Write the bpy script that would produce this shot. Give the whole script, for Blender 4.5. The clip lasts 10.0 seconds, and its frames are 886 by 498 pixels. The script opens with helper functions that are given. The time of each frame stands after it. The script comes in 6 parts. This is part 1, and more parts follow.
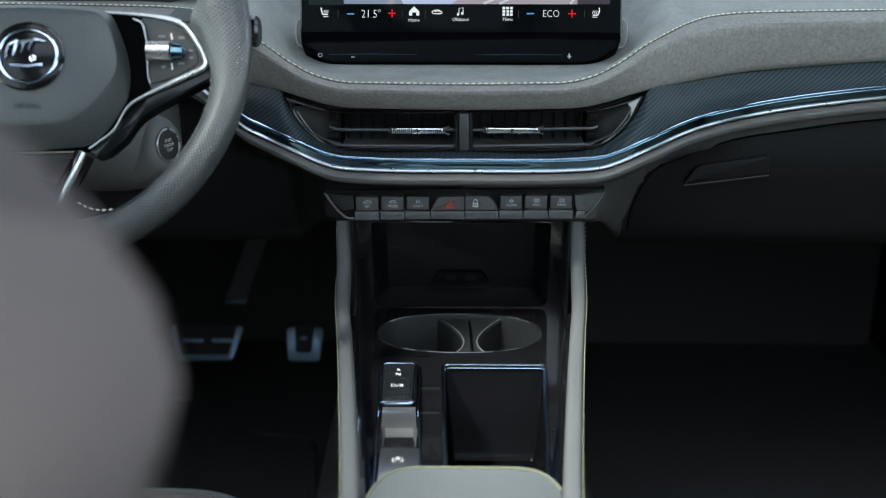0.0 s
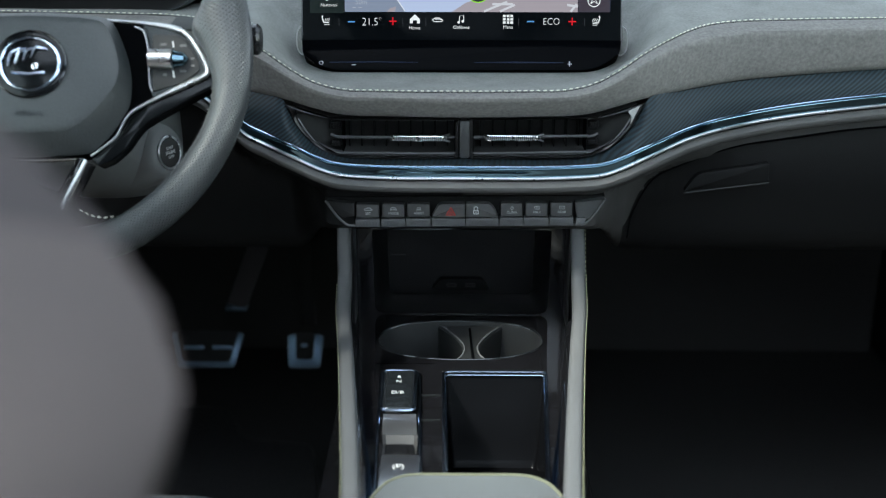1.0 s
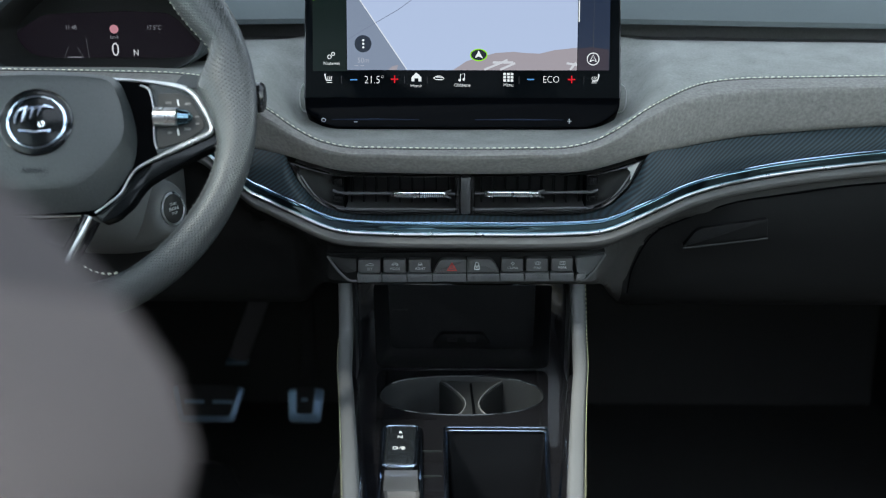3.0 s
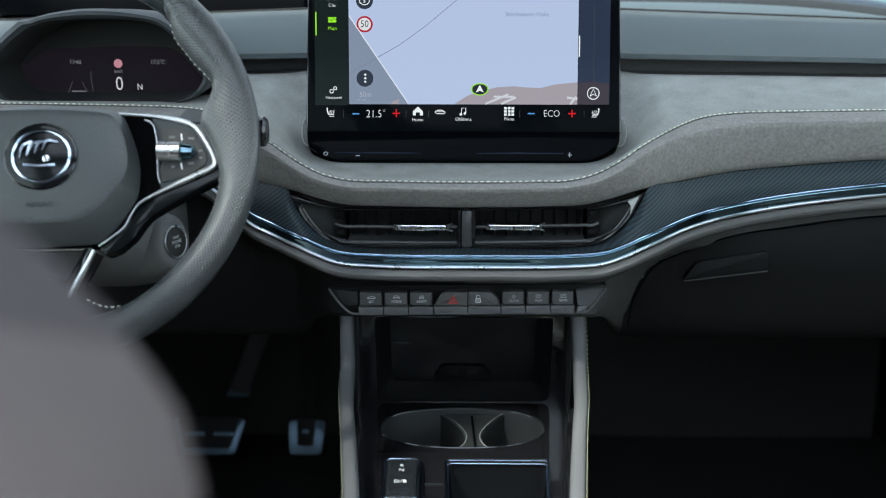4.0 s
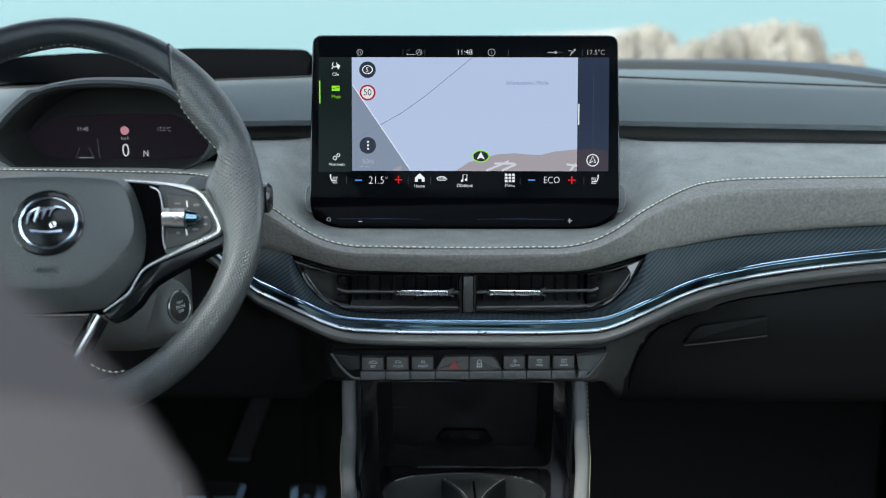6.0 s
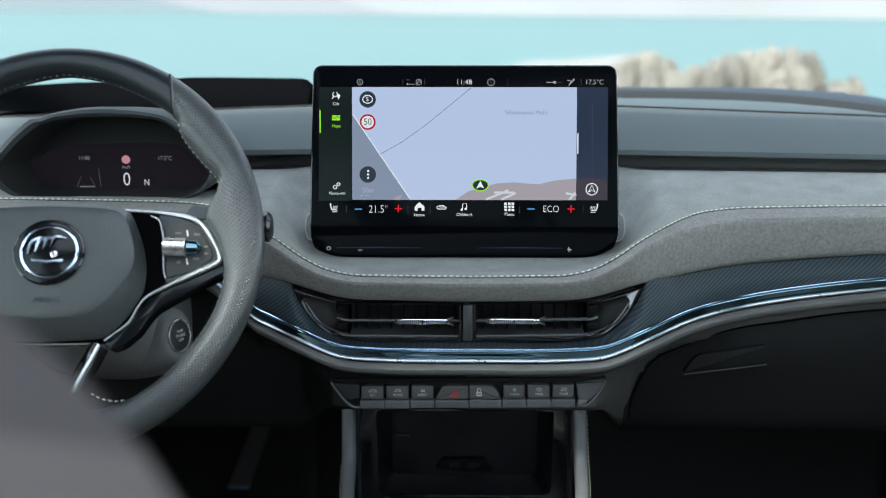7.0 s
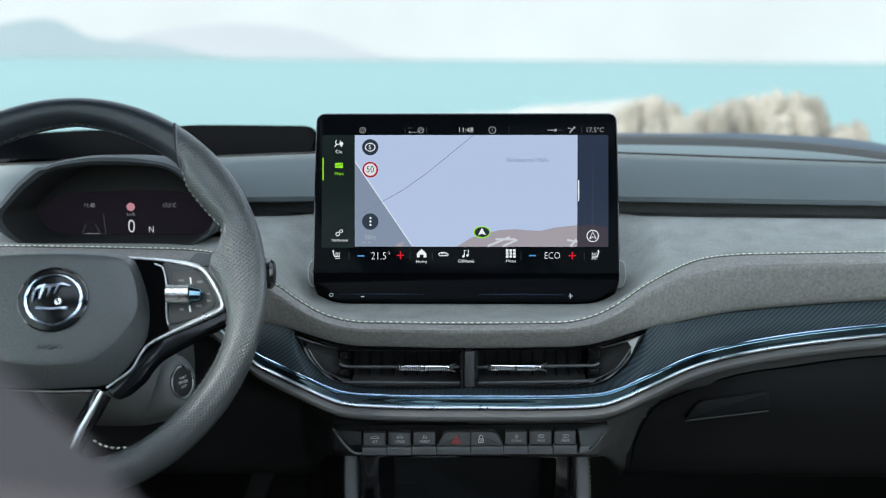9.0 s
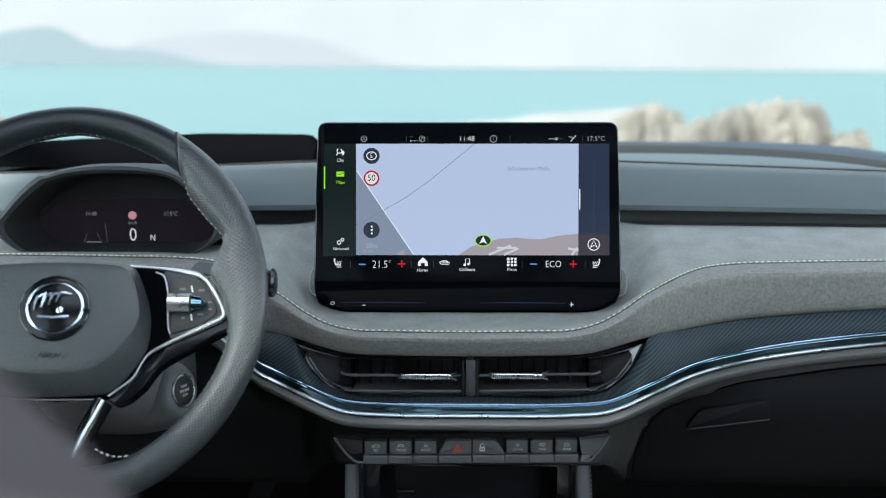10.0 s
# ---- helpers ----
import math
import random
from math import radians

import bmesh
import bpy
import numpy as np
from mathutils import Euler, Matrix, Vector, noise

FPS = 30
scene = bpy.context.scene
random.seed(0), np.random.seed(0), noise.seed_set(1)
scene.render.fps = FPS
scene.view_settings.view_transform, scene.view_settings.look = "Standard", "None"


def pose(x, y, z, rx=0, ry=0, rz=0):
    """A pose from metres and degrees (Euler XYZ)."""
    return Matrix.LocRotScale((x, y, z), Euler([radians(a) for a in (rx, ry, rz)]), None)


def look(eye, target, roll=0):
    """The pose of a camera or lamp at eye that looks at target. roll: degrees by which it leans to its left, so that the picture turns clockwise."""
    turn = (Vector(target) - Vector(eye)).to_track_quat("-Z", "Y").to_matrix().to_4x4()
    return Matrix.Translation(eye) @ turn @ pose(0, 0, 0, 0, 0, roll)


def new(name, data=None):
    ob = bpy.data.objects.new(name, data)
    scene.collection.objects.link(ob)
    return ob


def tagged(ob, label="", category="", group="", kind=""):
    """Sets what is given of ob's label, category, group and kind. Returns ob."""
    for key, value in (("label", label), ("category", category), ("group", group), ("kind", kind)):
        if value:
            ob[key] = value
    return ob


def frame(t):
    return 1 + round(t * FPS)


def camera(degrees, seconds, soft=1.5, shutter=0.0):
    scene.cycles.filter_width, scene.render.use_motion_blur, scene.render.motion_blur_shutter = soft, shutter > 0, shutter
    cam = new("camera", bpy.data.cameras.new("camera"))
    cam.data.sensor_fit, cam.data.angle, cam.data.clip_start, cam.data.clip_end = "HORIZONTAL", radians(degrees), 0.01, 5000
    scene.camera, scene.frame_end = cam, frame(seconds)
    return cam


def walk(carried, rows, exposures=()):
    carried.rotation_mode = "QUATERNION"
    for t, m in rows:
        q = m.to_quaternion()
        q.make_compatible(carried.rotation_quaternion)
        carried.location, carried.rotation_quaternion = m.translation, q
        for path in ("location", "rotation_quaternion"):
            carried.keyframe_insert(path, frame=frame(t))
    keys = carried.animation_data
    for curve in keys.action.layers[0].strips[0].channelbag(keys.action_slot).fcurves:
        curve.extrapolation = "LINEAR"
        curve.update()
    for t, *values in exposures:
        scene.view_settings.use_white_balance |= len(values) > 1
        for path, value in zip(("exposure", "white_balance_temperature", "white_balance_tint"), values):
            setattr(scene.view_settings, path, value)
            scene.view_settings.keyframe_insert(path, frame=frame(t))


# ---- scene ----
cam = camera(41.2, 10.0, soft=1.15)

PATH = [
    (0, (-0.003, 0.060, 1.219), (-0.027, 1.942, 0.542), 0.0),
    (0.5, (-0.003, 0.059, 1.220), (-0.027, 1.941, 0.544), 0.0),
    (1, (-0.003, 0.058, 1.220), (-0.028, 1.944, 0.554), 0.0),
    (1.5, (-0.003, 0.057, 1.221), (-0.028, 1.949, 0.573), 0.0),
    (2, (-0.003, 0.055, 1.223), (-0.028, 1.954, 0.595), 0.0),
    (2.5, (-0.004, 0.054, 1.224), (-0.028, 1.960, 0.618), 0.0),
    (4, (-0.005, 0.049, 1.229), (-0.031, 1.977, 0.696), 0.0),
    (4.5, (-0.005, 0.046, 1.231), (-0.032, 1.980, 0.723), 0.0),
    (5, (-0.005, 0.045, 1.232), (-0.032, 1.986, 0.750), 0.0),
    (5.5, (-0.005, 0.042, 1.233), (-0.033, 1.989, 0.777), 0.0),
    (7, (-0.004, 0.037, 1.238), (-0.034, 1.999, 0.850), 0.0),
    (7.5, (-0.002, 0.036, 1.239), (-0.036, 2.000, 0.869), -0.1),
    (8, (-0.001, 0.034, 1.240), (-0.038, 2.002, 0.891), -0.1),
    (8.5, (0.0, 0.033, 1.241), (-0.039, 2.004, 0.909), -0.1),
    (9, (0.0, 0.031, 1.242), (-0.040, 2.006, 0.927), -0.1),
    (9.5, (0.0, 0.030, 1.243), (-0.041, 2.006, 0.938), -0.1),
    (10, (0.0, 0.030, 1.243), (-0.042, 2.006, 0.941), -0.1),
]
EXPOSURE = 2.86
walk(cam, [(t, look(eye, aim, roll)) for t, eye, aim, roll in PATH], [(0, EXPOSURE, 6350, 4), (10, EXPOSURE, 6350, 4)])

# ---- lens focus ----
cam.data.dof.use_dof = True
cam.data.dof.focus_distance = 1.14
cam.data.dof.aperture_fstop = 5.0

# ---- daylight ----
world = bpy.data.worlds.new("daylight")
scene.world = world
world.use_nodes = True
sky = world.node_tree.nodes.new("ShaderNodeTexSky")
sky.sky_type = 'NISHITA'
sky.sun_disc = False
sky.sun_elevation = radians(55)
sky.sun_rotation = radians(232)
sky.air_density, sky.dust_density = 0.9, 0.3
background = world.node_tree.nodes["Background"]
background.inputs["Strength"].default_value = 0.15
hazy = world.node_tree.nodes.new("ShaderNodeHueSaturation")  # a thin white haze over the whole sky
hazy.inputs["Saturation"].default_value = 0.33
world.node_tree.links.new(sky.outputs[0], hazy.inputs["Color"])
world.node_tree.links.new(hazy.outputs[0], background.inputs["Color"])
# a veiled high sun behind the car, on the driver's side
sun_data = bpy.data.lights.new("sun", 'SUN')
sun_data.energy, sun_data.angle, sun_data.color = 1.8, radians(8.0), (1.0, 0.95, 0.88)
sun = new("sun", sun_data)
sun.matrix_world = look((-4.5, -3.5, 8.2), (0, 0, 0))
SHOWN = 2.0 ** -EXPOSURE  # the glow that fills the picture's white


# ---- materials ----
def material(name, base, rough=0.5, metal=0.0, grain=0.0, grain_size=400.0, bump=0.0, blotch=0.0, blotch_size=9.0,
             coat=0.0, sheen=0.0, spec=0.5):
    """A surface with fine grain and relief, and slow blotches of wear in its colour and gloss."""
    mat = bpy.data.materials.new(name)
    mat.use_nodes = True
    nodes, links = mat.node_tree.nodes, mat.node_tree.links
    shader = nodes["Principled BSDF"]
    shader.inputs["Base Color"].default_value = (*base, 1)
    shader.inputs["Roughness"].default_value = rough
    shader.inputs["Metallic"].default_value = metal
    shader.inputs["Coat Weight"].default_value = coat
    shader.inputs["Coat Roughness"].default_value = 0.04
    shader.inputs["Sheen Weight"].default_value = sheen
    shader.inputs["Specular IOR Level"].default_value = spec
    if grain or bump or blotch:
        coords = nodes.new("ShaderNodeTexCoord")
        fine = nodes.new("ShaderNodeTexNoise")
        fine.inputs["Scale"].default_value, fine.inputs["Detail"].default_value = grain_size, 4
        slow = nodes.new("ShaderNodeTexNoise")
        slow.inputs["Scale"].default_value, slow.inputs["Detail"].default_value = blotch_size, 5
        links.new(coords.outputs["Object"], fine.inputs["Vector"])
        links.new(coords.outputs["Object"], slow.inputs["Vector"])
        both = nodes.new("ShaderNodeMath")
        both.operation = 'MULTIPLY_ADD'
        links.new(fine.outputs["Fac"], both.inputs[0])
        both.inputs[1].default_value = grain * 2
        wear = nodes.new("ShaderNodeMath")
        wear.operation = 'MULTIPLY_ADD'
        links.new(slow.outputs["Fac"], wear.inputs[0])
        wear.inputs[1].default_value, wear.inputs[2].default_value = blotch * 2, 1 - grain - blotch
        links.new(wear.outputs[0], both.inputs[2])
        tint = nodes.new("ShaderNodeMix")
        tint.data_type, tint.blend_type = 'RGBA', 'MULTIPLY'
        tint.inputs["Factor"].default_value = 1
        tint.inputs["A"].default_value = (*base, 1)
        links.new(both.outputs[0], tint.inputs["B"])
        links.new(tint.outputs["Result"], shader.inputs["Base Color"])
        gloss = nodes.new("ShaderNodeMath")
        gloss.operation = 'MULTIPLY_ADD'
        links.new(slow.outputs["Fac"], gloss.inputs[0])
        gloss.inputs[1].default_value, gloss.inputs[2].default_value = 0.16 * rough, rough * 0.92
        links.new(gloss.outputs[0], shader.inputs["Roughness"])
        if bump:
            relief = nodes.new("ShaderNodeBump")
            relief.inputs["Strength"].default_value, relief.inputs["Distance"].default_value = bump, 0.0006
            links.new(fine.outputs["Fac"], relief.inputs["Height"])
            links.new(relief.outputs["Normal"], shader.inputs["Normal"])
    return mat


def glowing(name, colour, strength=1.0):
    """A lit part of a display."""
    mat = bpy.data.materials.new(name)
    mat.use_nodes = True
    shader = mat.node_tree.nodes["Principled BSDF"]
    shader.inputs["Base Color"].default_value = (0.01, 0.01, 0.01, 1)
    shader.inputs["Roughness"].default_value = 0.12
    shader.inputs["Specular IOR Level"].default_value = 0.025
    shader.inputs["Emission Color"].default_value = (*colour, 1)
    shader.inputs["Emission Strength"].default_value = strength
    return mat


def glass(name, gloss=0.12, tint=(0.97, 0.985, 0.98)):
    mat = bpy.data.materials.new(name)
    mat.use_nodes = True
    nodes, links = mat.node_tree.nodes, mat.node_tree.links
    clear, shine, mix = (nodes.new("ShaderNodeBsdfTransparent"), nodes.new("ShaderNodeBsdfGlossy"), nodes.new("ShaderNodeMixShader"))
    clear.inputs["Color"].default_value = (*tint, 1)
    shine.inputs["Roughness"].default_value = 0.02
    mix.inputs["Fac"].default_value = gloss * 0.35
    links.new(clear.outputs[0], mix.inputs[1])
    links.new(shine.outputs[0], mix.inputs[2])
    links.new(mix.outputs[0], nodes["Material Output"].inputs["Surface"])
    return mat


def stripes(name, dark, light, across, rough, coat, relief=0.0):
    """Woven fibre: fine slanted bands between two tones, by the object's x and z."""
    mat = material(name, dark, rough, coat=coat, spec=0.18)
    nodes, links = mat.node_tree.nodes, mat.node_tree.links
    coords, turn, wave = (nodes.new("ShaderNodeTexCoord"), nodes.new("ShaderNodeMapping"), nodes.new("ShaderNodeTexWave"))
    turn.inputs["Rotation"].default_value = (0, radians(38), 0)
    wave.wave_profile, wave.bands_direction = 'SIN', 'Z'
    wave.inputs["Scale"].default_value = across
    wave.inputs["Distortion"].default_value, wave.inputs["Detail Scale"].default_value = 0.4, 3.0
    links.new(coords.outputs["Object"], turn.inputs["Vector"])
    links.new(turn.outputs["Vector"], wave.inputs["Vector"])
    ramp = nodes.new("ShaderNodeValToRGB")
    ramp.color_ramp.elements[0].color, ramp.color_ramp.elements[1].color = (*dark, 1), (*light, 1)
    links.new(wave.outputs["Fac"], ramp.inputs["Fac"])
    shader = nodes["Principled BSDF"]
    links.new(ramp.outputs["Color"], shader.inputs["Base Color"])
    bump = nodes.new("ShaderNodeBump")
    bump.inputs["Strength"].default_value, bump.inputs["Distance"].default_value = relief, 0.0005
    links.new(wave.outputs["Fac"], bump.inputs["Height"])
    links.new(bump.outputs["Normal"], shader.inputs["Normal"])
    return mat


def dimpled(name, base, rough):
    """Perforated leather: a lattice of small pits along the rim, by its unwrapped length and girth."""
    mat = material(name, base, rough, spec=0.9)
    nodes, links = mat.node_tree.nodes, mat.node_tree.links
    coords = nodes.new("ShaderNodeTexCoord")
    split = nodes.new("ShaderNodeSeparateXYZ")
    links.new(coords.outputs["UV"], split.inputs[0])

    def op(kind, a, b=None):
        node = nodes.new("ShaderNodeMath")
        node.operation = kind
        for k, v in enumerate((a, b)):
            if isinstance(v, (int, float)):
                node.inputs[k].default_value = v
            elif v is not None:
                links.new(v, node.inputs[k])
        return node.outputs[0]
    pitch = 0.0026

    def off_middle(sign):
        slant = op('MULTIPLY', op(sign, split.outputs[0], split.outputs[1]), 0.7071 / pitch)
        return op('POWER', op('ABSOLUTE', op('SUBTRACT', op('FRACT', slant), 0.5)), 2.0)
    pits = op('SUBTRACT', 1.0, op('MULTIPLY', op('ADD', off_middle('ADD'), off_middle('SUBTRACT')), 8.0))
    pits = op('MAXIMUM', pits, 0.0)
    shader = nodes["Principled BSDF"]
    ramp = nodes.new("ShaderNodeValToRGB")
    ramp.color_ramp.elements[0].color = (*base, 1)
    ramp.color_ramp.elements[1].color = (*[c * 0.26 for c in base], 1)
    ramp.color_ramp.elements[1].position = 0.9
    links.new(pits, ramp.inputs["Fac"])
    links.new(ramp.outputs["Color"], shader.inputs["Base Color"])
    bump = nodes.new("ShaderNodeBump")
    bump.invert = True
    bump.inputs["Strength"].default_value, bump.inputs["Distance"].default_value = 0.7, 0.0010
    links.new(pits, bump.inputs["Height"])
    links.new(bump.outputs["Normal"], shader.inputs["Normal"])
    return mat


SUEDE = material("suede", (0.232, 0.224, 0.212), 0.95, grain=0.42, grain_size=330, bump=0.8, blotch=0.17, blotch_size=120, sheen=0.0, spec=0.2)
SUEDE_TOP = material("brushed_suede", (0.242, 0.246, 0.234), 0.9, grain=0.30, grain_size=420, bump=0.4, blotch=0.34, blotch_size=34, sheen=0.05, spec=0.2)
SOFT = material("soft_touch", (0.109, 0.125, 0.129), 0.75, grain=0.10, grain_size=700, bump=0.2, blotch=0.10, blotch_size=5, spec=0.03)
BLACK_SOFT = material("black_soft_plastic", (0.028, 0.028, 0.028), 0.55, grain=0.15, grain_size=900, bump=0.3, blotch=0.1, spec=0.3)
BUTTON = material("button_plastic", (0.090, 0.089, 0.088), 0.5, grain=0.10, grain_size=1200, bump=0.2, blotch=0.1, spec=0.35)
SKIRT = material("ribbed_key_grey", (0.11, 0.111, 0.112), 0.5, grain=0.10, grain_size=1200, bump=0.2, blotch=0.08, spec=0.4)
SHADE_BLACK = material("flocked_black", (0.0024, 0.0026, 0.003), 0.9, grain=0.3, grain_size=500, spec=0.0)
TOP_SKIN = material("dashboard_top_skin", (0.050, 0.068, 0.078), 0.7, grain=0.10, grain_size=700, bump=0.2, blotch=0.10, blotch_size=5, spec=0.1)
COWL = material("cowl_black", (0.012, 0.014, 0.0145), 0.6, grain=0.1, grain_size=700, spec=0.15)
RECESS = material("recess_strip", (0.075, 0.075, 0.075), 0.8, grain=0.2, grain_size=600, bump=0.2, spec=0.2)
SATIN_SLOPE = material("satin_metal_slope", (0.25, 0.25, 0.255), 0.34, 0.85, grain=0.08, grain_size=900, blotch=0.08, blotch_size=40)
# blue metal that stands in for a sky reflection in gloss black
SKY_STREAK = material("painted_sky_streak", (0.15, 0.26, 0.44), 0.18, 1.0, blotch=0.1, blotch_size=40)
GREY_LIP = material("grey_moulding", (0.108, 0.106, 0.102), 0.45, grain=0.12, grain_size=1500, bump=0.25, blotch=0.06)
DARK = material("matt_black", (0.030, 0.030, 0.030), 0.75, grain=0.2, grain_size=600, bump=0.2, spec=0.2)
PIANO = material("gloss_black", (0.0065, 0.0065, 0.0075), 0.07, blotch=0.1, blotch_size=30, coat=0.5)
CHROME = material("chrome", (0.78, 0.80, 0.82), 0.09, 1.0, blotch=0.04, blotch_size=40)
# darker and bluer than plain chrome, standing in for what it reflects
DARK_CHROME = material("dark_chrome", (0.20, 0.32, 0.39), 0.09, 1.0, blotch=0.05, blotch_size=40)
HOOD = material("hood_skin", (0.030, 0.036, 0.040), 0.7, grain=0.10, grain_size=700, bump=0.3, blotch=0.1)
# three metals with the reflected sky's blue put into the base colour
BLUE_METAL = material("bright_sky_tinted_metal", (0.60, 0.67, 0.78), 0.22, 1.0, blotch=0.05, blotch_size=60)
LIP_METAL = material("sky_tinted_lip_metal", (0.40, 0.52, 0.68), 0.2, 1.0, blotch=0.05, blotch_size=60)
FRAME_METAL = material("sky_tinted_frame_metal", (0.62, 0.74, 0.92), 0.15, 1.0, blotch=0.05, blotch_size=60)
KNEE = material("black_knee_panel", (0.0095, 0.0095, 0.0096), 0.55, grain=0.15, grain_size=900, bump=0.3, blotch=0.1, spec=0.16)
CENTRE_SKIN = material("centre_surround_skin", (0.062, 0.060, 0.057), 0.5, grain=0.15, grain_size=900, bump=0.3, blotch=0.1, spec=0.3)
VENT_GLOSS = material("vent_gloss_black", (0.014, 0.014, 0.015), 0.20, blotch=0.1, blotch_size=30, spec=0.5)
BRUSHED = material("brushed_grey_metal", (0.36, 0.37, 0.39), 0.36, 1.0, blotch=0.08, blotch_size=60)
FOOTWALL = material("footwell_felt", (0.055, 0.054, 0.053), 1.0, grain=0.3, grain_size=400, bump=0.6, spec=0.05)
CREASE_TONE = material("crease_shade_tone", (0.030, 0.029, 0.028), 0.8, grain=0.2, grain_size=600, bump=0.2, spec=0.2)
DUCT = material("vent_duct_black", (0.10, 0.10, 0.10), 0.8, grain=0.2, grain_size=600, spec=0.1)
PEDAL_ARM = material("painted_pedal_arm", (0.085, 0.078, 0.082), 0.5, grain=0.1, grain_size=300, blotch=0.1)
SLOPE = material("satin_grey_slope", (0.048, 0.047, 0.047), 0.4, grain=0.08, grain_size=900, blotch=0.08, blotch_size=40)
FIN = material("vent_fin_black", (0.014, 0.014, 0.0145), 0.7, grain=0.1, grain_size=900, spec=0.1)
CHEEK = material("vent_cheek_black", (0.010, 0.010, 0.0105), 0.45, grain=0.1, grain_size=900, spec=0.2)
CHEEK_EDGE = material("polished_black_edge", (0.10, 0.10, 0.105), 0.25, blotch=0.1, blotch_size=60)
VENT_BAR = material("vent_bar_plastic", (0.042, 0.043, 0.044), 0.40, grain=0.1, grain_size=1200, bump=0.2)
BADGE_BLACK = material("badge_black", (0.005, 0.006, 0.007), 0.16, blotch=0.1, blotch_size=40, spec=0.25)
RIDGE = material("grip_edge_leather", (0.13, 0.135, 0.14), 0.4, grain=0.1, grain_size=700, bump=0.3)
WHEEL_THREAD = material("wheel_thread", (0.60, 0.60, 0.50), 0.7)
PIPING = material("dull_green_piping", (0.125, 0.129, 0.084), 0.8, grain=0.3, grain_size=700, bump=0.6)
SLIDER_STREAK = material("painted_slider_streak", (0.008, 0.014, 0.034), 0.5, spec=0.2)
SATIN = material("satin_metal", (0.66, 0.67, 0.68), 0.28, 1.0, blotch=0.05, blotch_size=60)
# pedal metal; the blue of a sky reflection is in its colour
PEDAL_METAL = material("sky_tinted_pedal_metal", (0.17, 0.24, 0.32), 0.35, 1.0, blotch=0.1, blotch_size=60)
SMOKED = material("smoked_gloss", (0.012, 0.014, 0.016), 0.06, blotch=0.1, blotch_size=60, coat=0.5)
CARBON = stripes("carbon_weave", (0.024, 0.027, 0.029), (0.042, 0.064, 0.078), 100, 0.48, 0.0, 0.12)
LEATHER = material("smooth_leather", (0.0125, 0.0165, 0.0205), 0.38, grain=0.15, grain_size=700, bump=0.4, blotch=0.08)
GRIP = dimpled("perforated_leather", (0.0405, 0.0450, 0.0465), 0.36)
PAD = material("airbag_vinyl", (0.0455, 0.0505, 0.052), 0.44, grain=0.20, grain_size=520, bump=0.7, blotch=0.08, blotch_size=12, spec=0.6)
COLUMN = material("column_plastic", (0.140, 0.144, 0.145), 0.55, grain=0.1, grain_size=900, bump=0.3, blotch=0.06)
THREAD = material("yellow_thread", (0.22, 0.225, 0.140), 0.7)
PALE_THREAD = material("pale_thread", (0.82, 0.82, 0.68), 0.7)
RAIL = material("padded_rail", (0.090, 0.092, 0.093), 0.6, grain=0.1, grain_size=900, bump=0.3, blotch=0.08, blotch_size=12)
ARM = material("armrest_suede", (0.054, 0.061, 0.0645), 0.85, grain=0.14, grain_size=900, bump=0.3, blotch=0.1, blotch_size=16, sheen=0.2)
SEAT = material("seat_fabric", (0.134, 0.111, 0.108), 0.8, grain=0.12, grain_size=500, bump=0.3, blotch=0.14, blotch_size=8)
# seat colour with the shade of the upper backrest put in
SEAT_SHADED = material("seat_shoulder_shaded", (0.072, 0.060, 0.062), 0.7, grain=0.12, grain_size=500, bump=0.3, blotch=0.14, blotch_size=8)
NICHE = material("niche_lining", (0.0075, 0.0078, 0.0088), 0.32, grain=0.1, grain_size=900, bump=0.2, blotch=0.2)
FLOOR_CARPET = material("floor_carpet", (0.060, 0.060, 0.060), 1.0, grain=0.4, grain_size=500, bump=0.8, spec=0.1)
CARPET = material("carpet", (0.050, 0.050, 0.052), 1.0, grain=0.4, grain_size=500, bump=0.8, spec=0.1)
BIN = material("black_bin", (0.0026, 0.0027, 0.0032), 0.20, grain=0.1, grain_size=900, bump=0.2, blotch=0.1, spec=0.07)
RUBBER = material("rubber_bin", (0.017, 0.018, 0.0185), 0.45, grain=0.1, grain_size=900, bump=0.2, blotch=0.1)
CHIN_BLACK = material("chin_glass", (0.0015, 0.0018, 0.0025), 0.08, blotch=0.1, blotch_size=20, spec=0.02)
SCREEN_BLACK = material("display_glass", (0.0032, 0.004, 0.005), 0.10, blotch=0.1, blotch_size=20, spec=0.018)
WHITE_PRINT = material("white_print", (0.70, 0.70, 0.70), 0.6)
RED_PRINT = material("red_print", (0.55, 0.05, 0.04), 0.5)
BLACK_LINER = material("black_headliner", (0.02, 0.02, 0.02), 0.95, grain=0.2, grain_size=300, bump=0.3, spec=0.1)
# unseen lining kept pale to bounce daylight; also used on small pale edges
HEADLINER = material("headliner", (0.42, 0.42, 0.41), 0.9, grain=0.1, grain_size=300, bump=0.3)
PAINT = material("car_paint", (0.020, 0.031, 0.044), 0.6, 0.0, grain=0.08, grain_size=3000, blotch=0.05, spec=0.12)
# windscreen tint, set to dim the outside against the cabin
GLASS = glass("window_glass", 0.12, (0.675, 0.717, 0.734))
# tints of the unseen panes, set to dim side and rear daylight
SIDE_GLASS = glass("side_glass", 0.12, (0.68, 0.72, 0.71))
DIMMED_GLASS = glass("dimmed_glass", 0.12, (0.62, 0.64, 0.65))
TINTED = glass("tinted_glass", 0.12, (0.92, 0.94, 0.95))
SEA = material("sea_water", (0.066, 0.132, 0.130), 0.5, grain=0.10, grain_size=0.25, bump=0.0, blotch=0.16, blotch_size=0.012)
